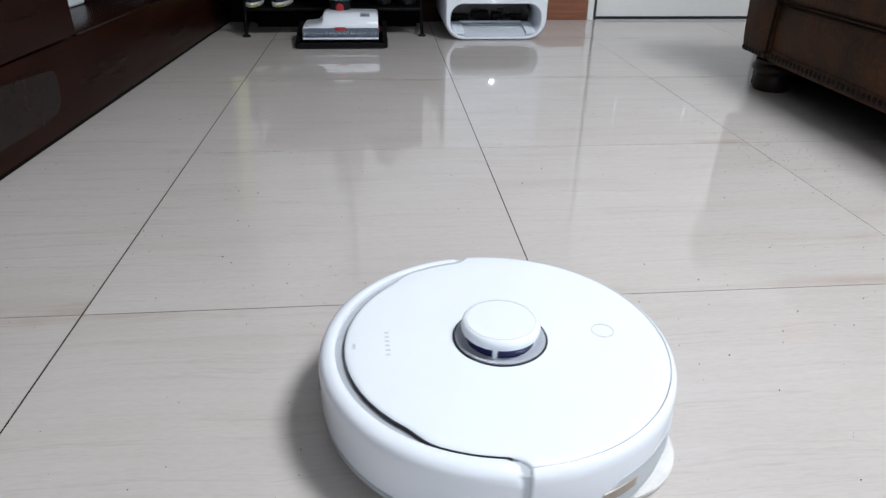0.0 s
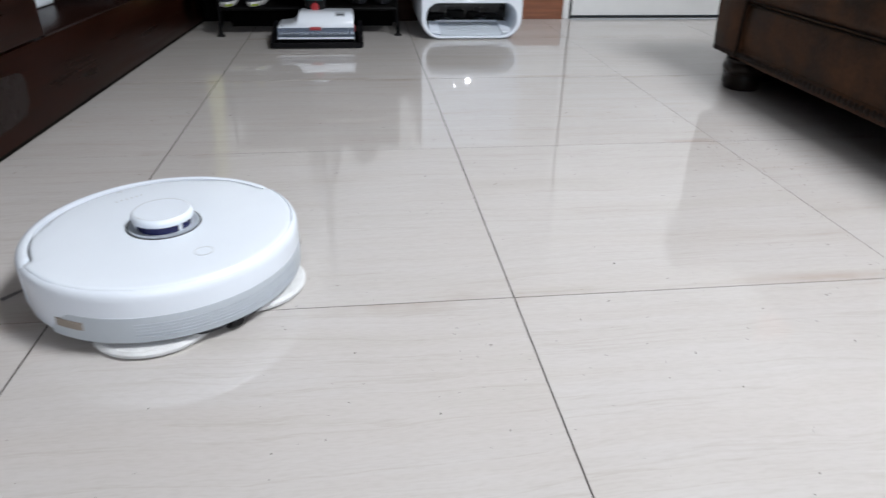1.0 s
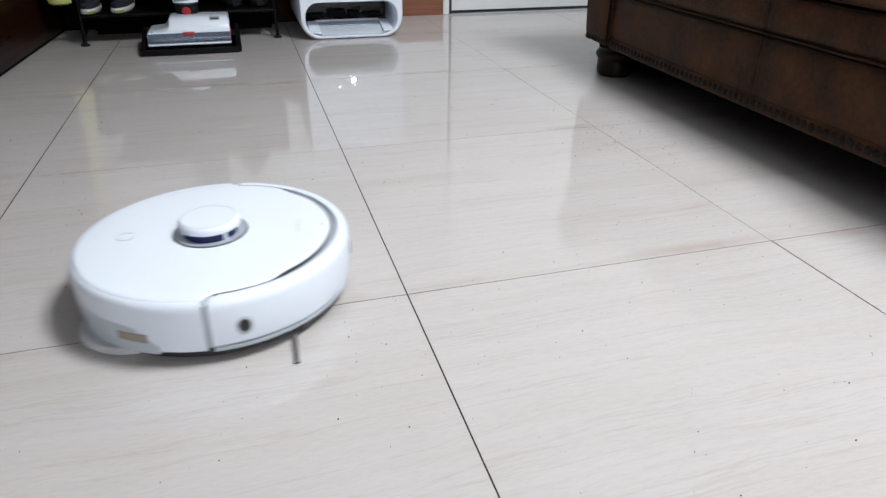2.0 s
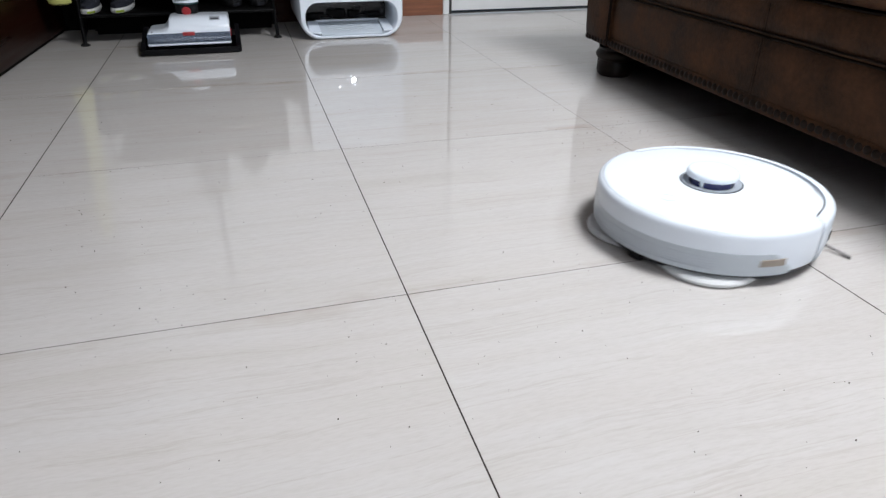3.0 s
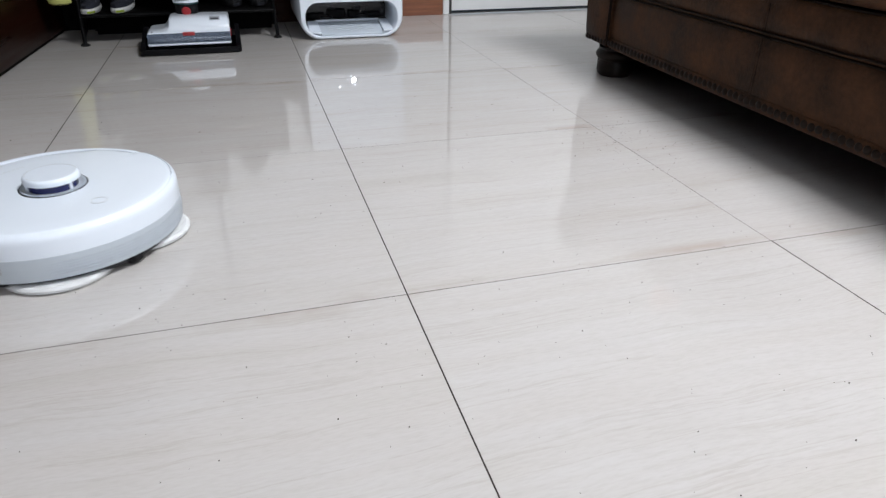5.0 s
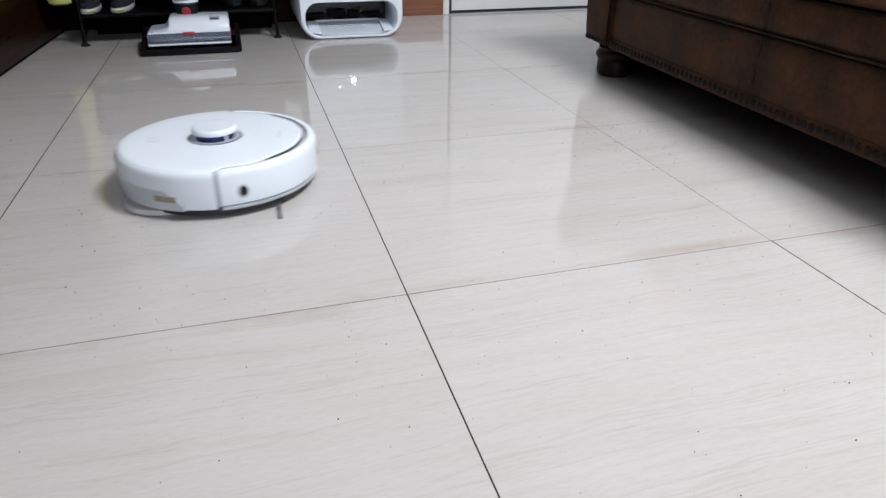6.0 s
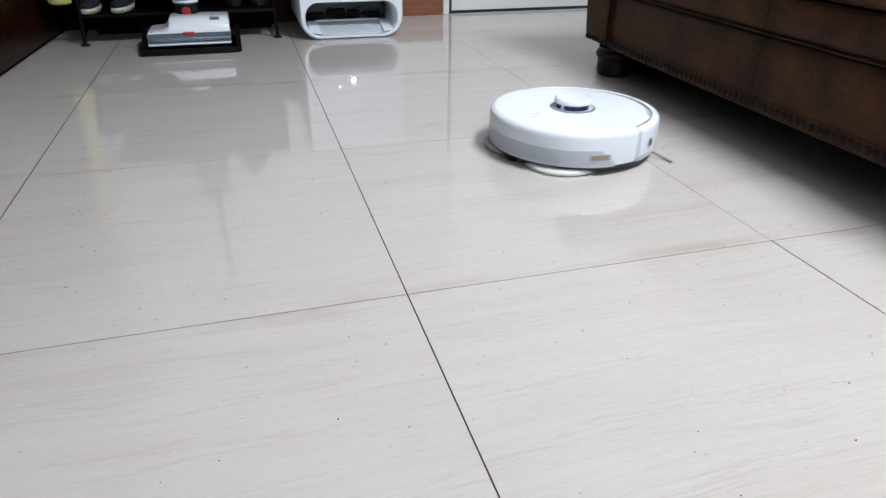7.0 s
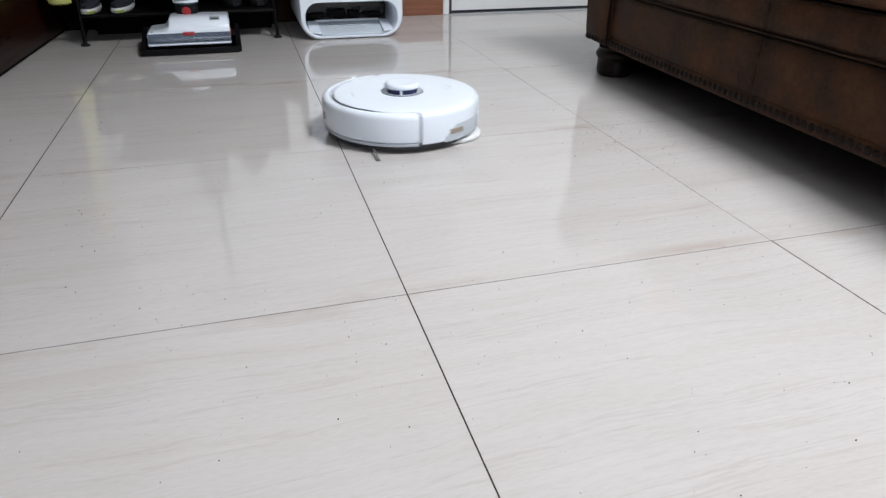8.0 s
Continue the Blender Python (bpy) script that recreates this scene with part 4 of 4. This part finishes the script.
        part("drive_wheel", moved(lathe([(0, -0.012), (0.030, -0.012), (0.034, -0.008), (0.034, 0.008), (0.030, 0.012), (0, 0.012)], 24), pose(0.0, 0.112 * s, 0.0342, 90, 0, 0)), RUBBER, r)
    part("rear_caster", moved(lathe([(0, -0.010), (0.012, -0.010), (0.014, -0.006), (0.014, 0.006), (0.012, 0.010), (0, 0.010)], 18), pose(-0.160, 0, 0.0142, 90, 0, 0)), RUBBER, r, "small black caster")
    part("caster_fork", block((-0.166, -0.014, 0.010), (-0.146, 0.014, 0.018), 0.002), RUBBER, r)
    return r


robot = robot_vacuum()
robot.scale = (1.01, 1.01, 1.01)


# ---- floor tiles and crumbs ----
def tiles():
    meshes = []
    size = 0.6
    for gx, gy in ((0.00082, 0.00068),):
        bm = block((-size / 2 + gx, -size / 2 + gy, -0.010), (size / 2 - gx, size / 2 - gy, 0.0))
        meshes.append(mesh_of("tile", bm, TILE, smooth=False))
    rnd = random.Random(11)
    for i in range(-3, 5):
        for j in range(-6, 4):
            t = new("tile", meshes[0])
            t.parent = floor
            flip = 180 if rnd.random() < 0.4 else 0
            t.matrix_basis = pose((i + 0.5) * size + {-1: -0.0001, 0: 0.0002}.get(i, -0.0007 if i < 0 else (0.0009 if j < 0 else -0.0003)), (j + 0.5) * size, 0, rnd.uniform(-0.02, 0.02), rnd.uniform(-0.02, 0.02), flip)


tiles()


def crumbs():
    rnd = random.Random(7)
    bm = bmesh.new()

    def speck(x, y, size):
        m = pose(x, y, size * 0.35, rnd.uniform(0, 90), rnd.uniform(0, 90), rnd.uniform(0, 360)) @ Matrix.Diagonal((1, rnd.uniform(0.5, 0.9), rnd.uniform(0.4, 0.8), 1))
        bmesh.ops.create_icosphere(bm, subdivisions=1, radius=size / 2, matrix=m)

    for _ in range(480):
        speck(rnd.uniform(-0.88, 0.86), rnd.uniform(-0.55, 1.0), rnd.choice((0.0010, 0.0011, 0.0013, 0.0014, 0.0017, 0.0023)))
    for cx, cy, s, n in ((0.62, 0.52, 0.06, 70), (0.58, 0.38, 0.07, 25), (-0.60, 0.24, 0.04, 16), (-0.02, -0.13, 0.05, 10), (0.20, -0.12, 0.08, 12), (0.42, 0.02, 0.10, 14), (-0.33, 0.05, 0.05, 8)):
        for _ in range(n):
            speck(rnd.gauss(cx, s), rnd.gauss(cy, s), rnd.choice((0.001, 0.0013, 0.0016, 0.002)))
    ob = new("crumbs", mesh_of("crumbs", bm, CRUMB))
    tagged(ob, "scattered dark crumbs on the tiled floor", "crumbs", kind="stuff")


crumbs()

# seconds, place on the floor, heading
ROBOT_WAY = [
    (0, -0.103, -0.207, 181.8),
    (0.2, -0.138, -0.202, 161.1),
    (0.4, -0.176, -0.173, 142.4),
    (0.5, -0.220, -0.138, 141.6),
    (0.6, -0.286, -0.077, 141.4),
    (0.7, -0.335, -0.033, 141.0),
    (0.8, -0.405, 0.030, 139.0),
    (0.9, -0.446, 0.073, 134.5),
    (1, -0.470, 0.094, 129.0),
    (1.1, -0.470, 0.098, 114.0),
    (1.2, -0.467, 0.097, 96.0),
    (1.3, -0.467, 0.093, 70.0),
    (1.4, -0.470, 0.092, 46.0),
    (1.5, -0.474, 0.093, 21.7),
    (1.6, -0.469, 0.093, -6.0),
    (1.8, -0.374, 0.093, -3.6),
    (1.9, -0.312, 0.094, -5.3),
    (2, -0.242, 0.086, -6.3),
    (2.2, -0.085, 0.072, -4.2),
    (2.4, 0.070, 0.064, -4.0),
    (2.6, 0.225, 0.056, -4.0),
    (2.8, 0.380, 0.049, -3.0),
    (2.9, 0.453, 0.049, 2.0),
    (3, 0.513, 0.060, 20.0),
    (3.1, 0.559, 0.090, 48.0),
    (3.2, 0.584, 0.135, 76.0),
    (3.3, 0.588, 0.184, 102.3),
    (3.4, 0.567, 0.222, 128.8),
    (3.5, 0.534, 0.250, 150.7),
    (3.6, 0.483, 0.276, 182.0),
    (3.7, 0.422, 0.276, 188.7),
    (3.8, 0.331, 0.269, 189.0),
    (3.9, 0.264, 0.259, 187.6),
    (4, 0.200, 0.254, 185.9),
    (4.1, 0.111, 0.255, 186.0),
    (4.2, 0.044, 0.257, 185.2),
    (4.3, -0.042, 0.253, 184.8),
    (4.4, -0.113, 0.257, 183.7),
    (4.5, -0.178, 0.256, 183.6),
    (4.6, -0.260, 0.261, 182.2),
    (4.7, -0.326, 0.268, 183.0),
    (4.8, -0.393, 0.275, 178.0),
    (4.9, -0.446, 0.287, 160.0),
    (5, -0.481, 0.312, 134.0),
    (5.1, -0.498, 0.350, 108.0),
    (5.2, -0.501, 0.392, 84.0),
    (5.3, -0.498, 0.429, 60.0),
    (5.4, -0.491, 0.461, 36.0),
    (5.5, -0.481, 0.482, 14.0),
    (5.6, -0.459, 0.492, -2.0),
    (5.7, -0.418, 0.495, -6.0),
    (5.8, -0.363, 0.493, -5.3),
    (5.9, -0.304, 0.488, -5.5),
    (6, -0.240, 0.482, -4.1),
    (6.1, -0.151, 0.483, -2.2),
    (6.2, -0.083, 0.484, -2.0),
    (6.3, 0.001, 0.479, -2.2),
    (6.4, 0.073, 0.480, -0.8),
    (6.5, 0.138, 0.480, -0.5),
    (6.6, 0.221, 0.479, -0.4),
    (6.7, 0.291, 0.481, -0.5),
    (6.8, 0.378, 0.481, 3.2),
    (6.9, 0.439, 0.483, 2.1),
    (7, 0.484, 0.492, 18.1),
    (7.1, 0.535, 0.526, 50.0),
    (7.2, 0.556, 0.570, 80.0),
    (7.3, 0.555, 0.627, 111.7),
    (7.4, 0.540, 0.661, 137.6),
    (7.5, 0.503, 0.680, 159.6),
    (7.6, 0.434, 0.695, 184.3),
    (7.7, 0.354, 0.692, 184.5),
    (7.8, 0.275, 0.688, 184.3),
    (7.9, 0.214, 0.696, 184.0),
    (8, 0.155, 0.702, 183.3),
]


def motions():
    walk(robot, [(t, pose(x, y, 0, 0, 0, a)) for t, x, y, a in ROBOT_WAY])


motions()
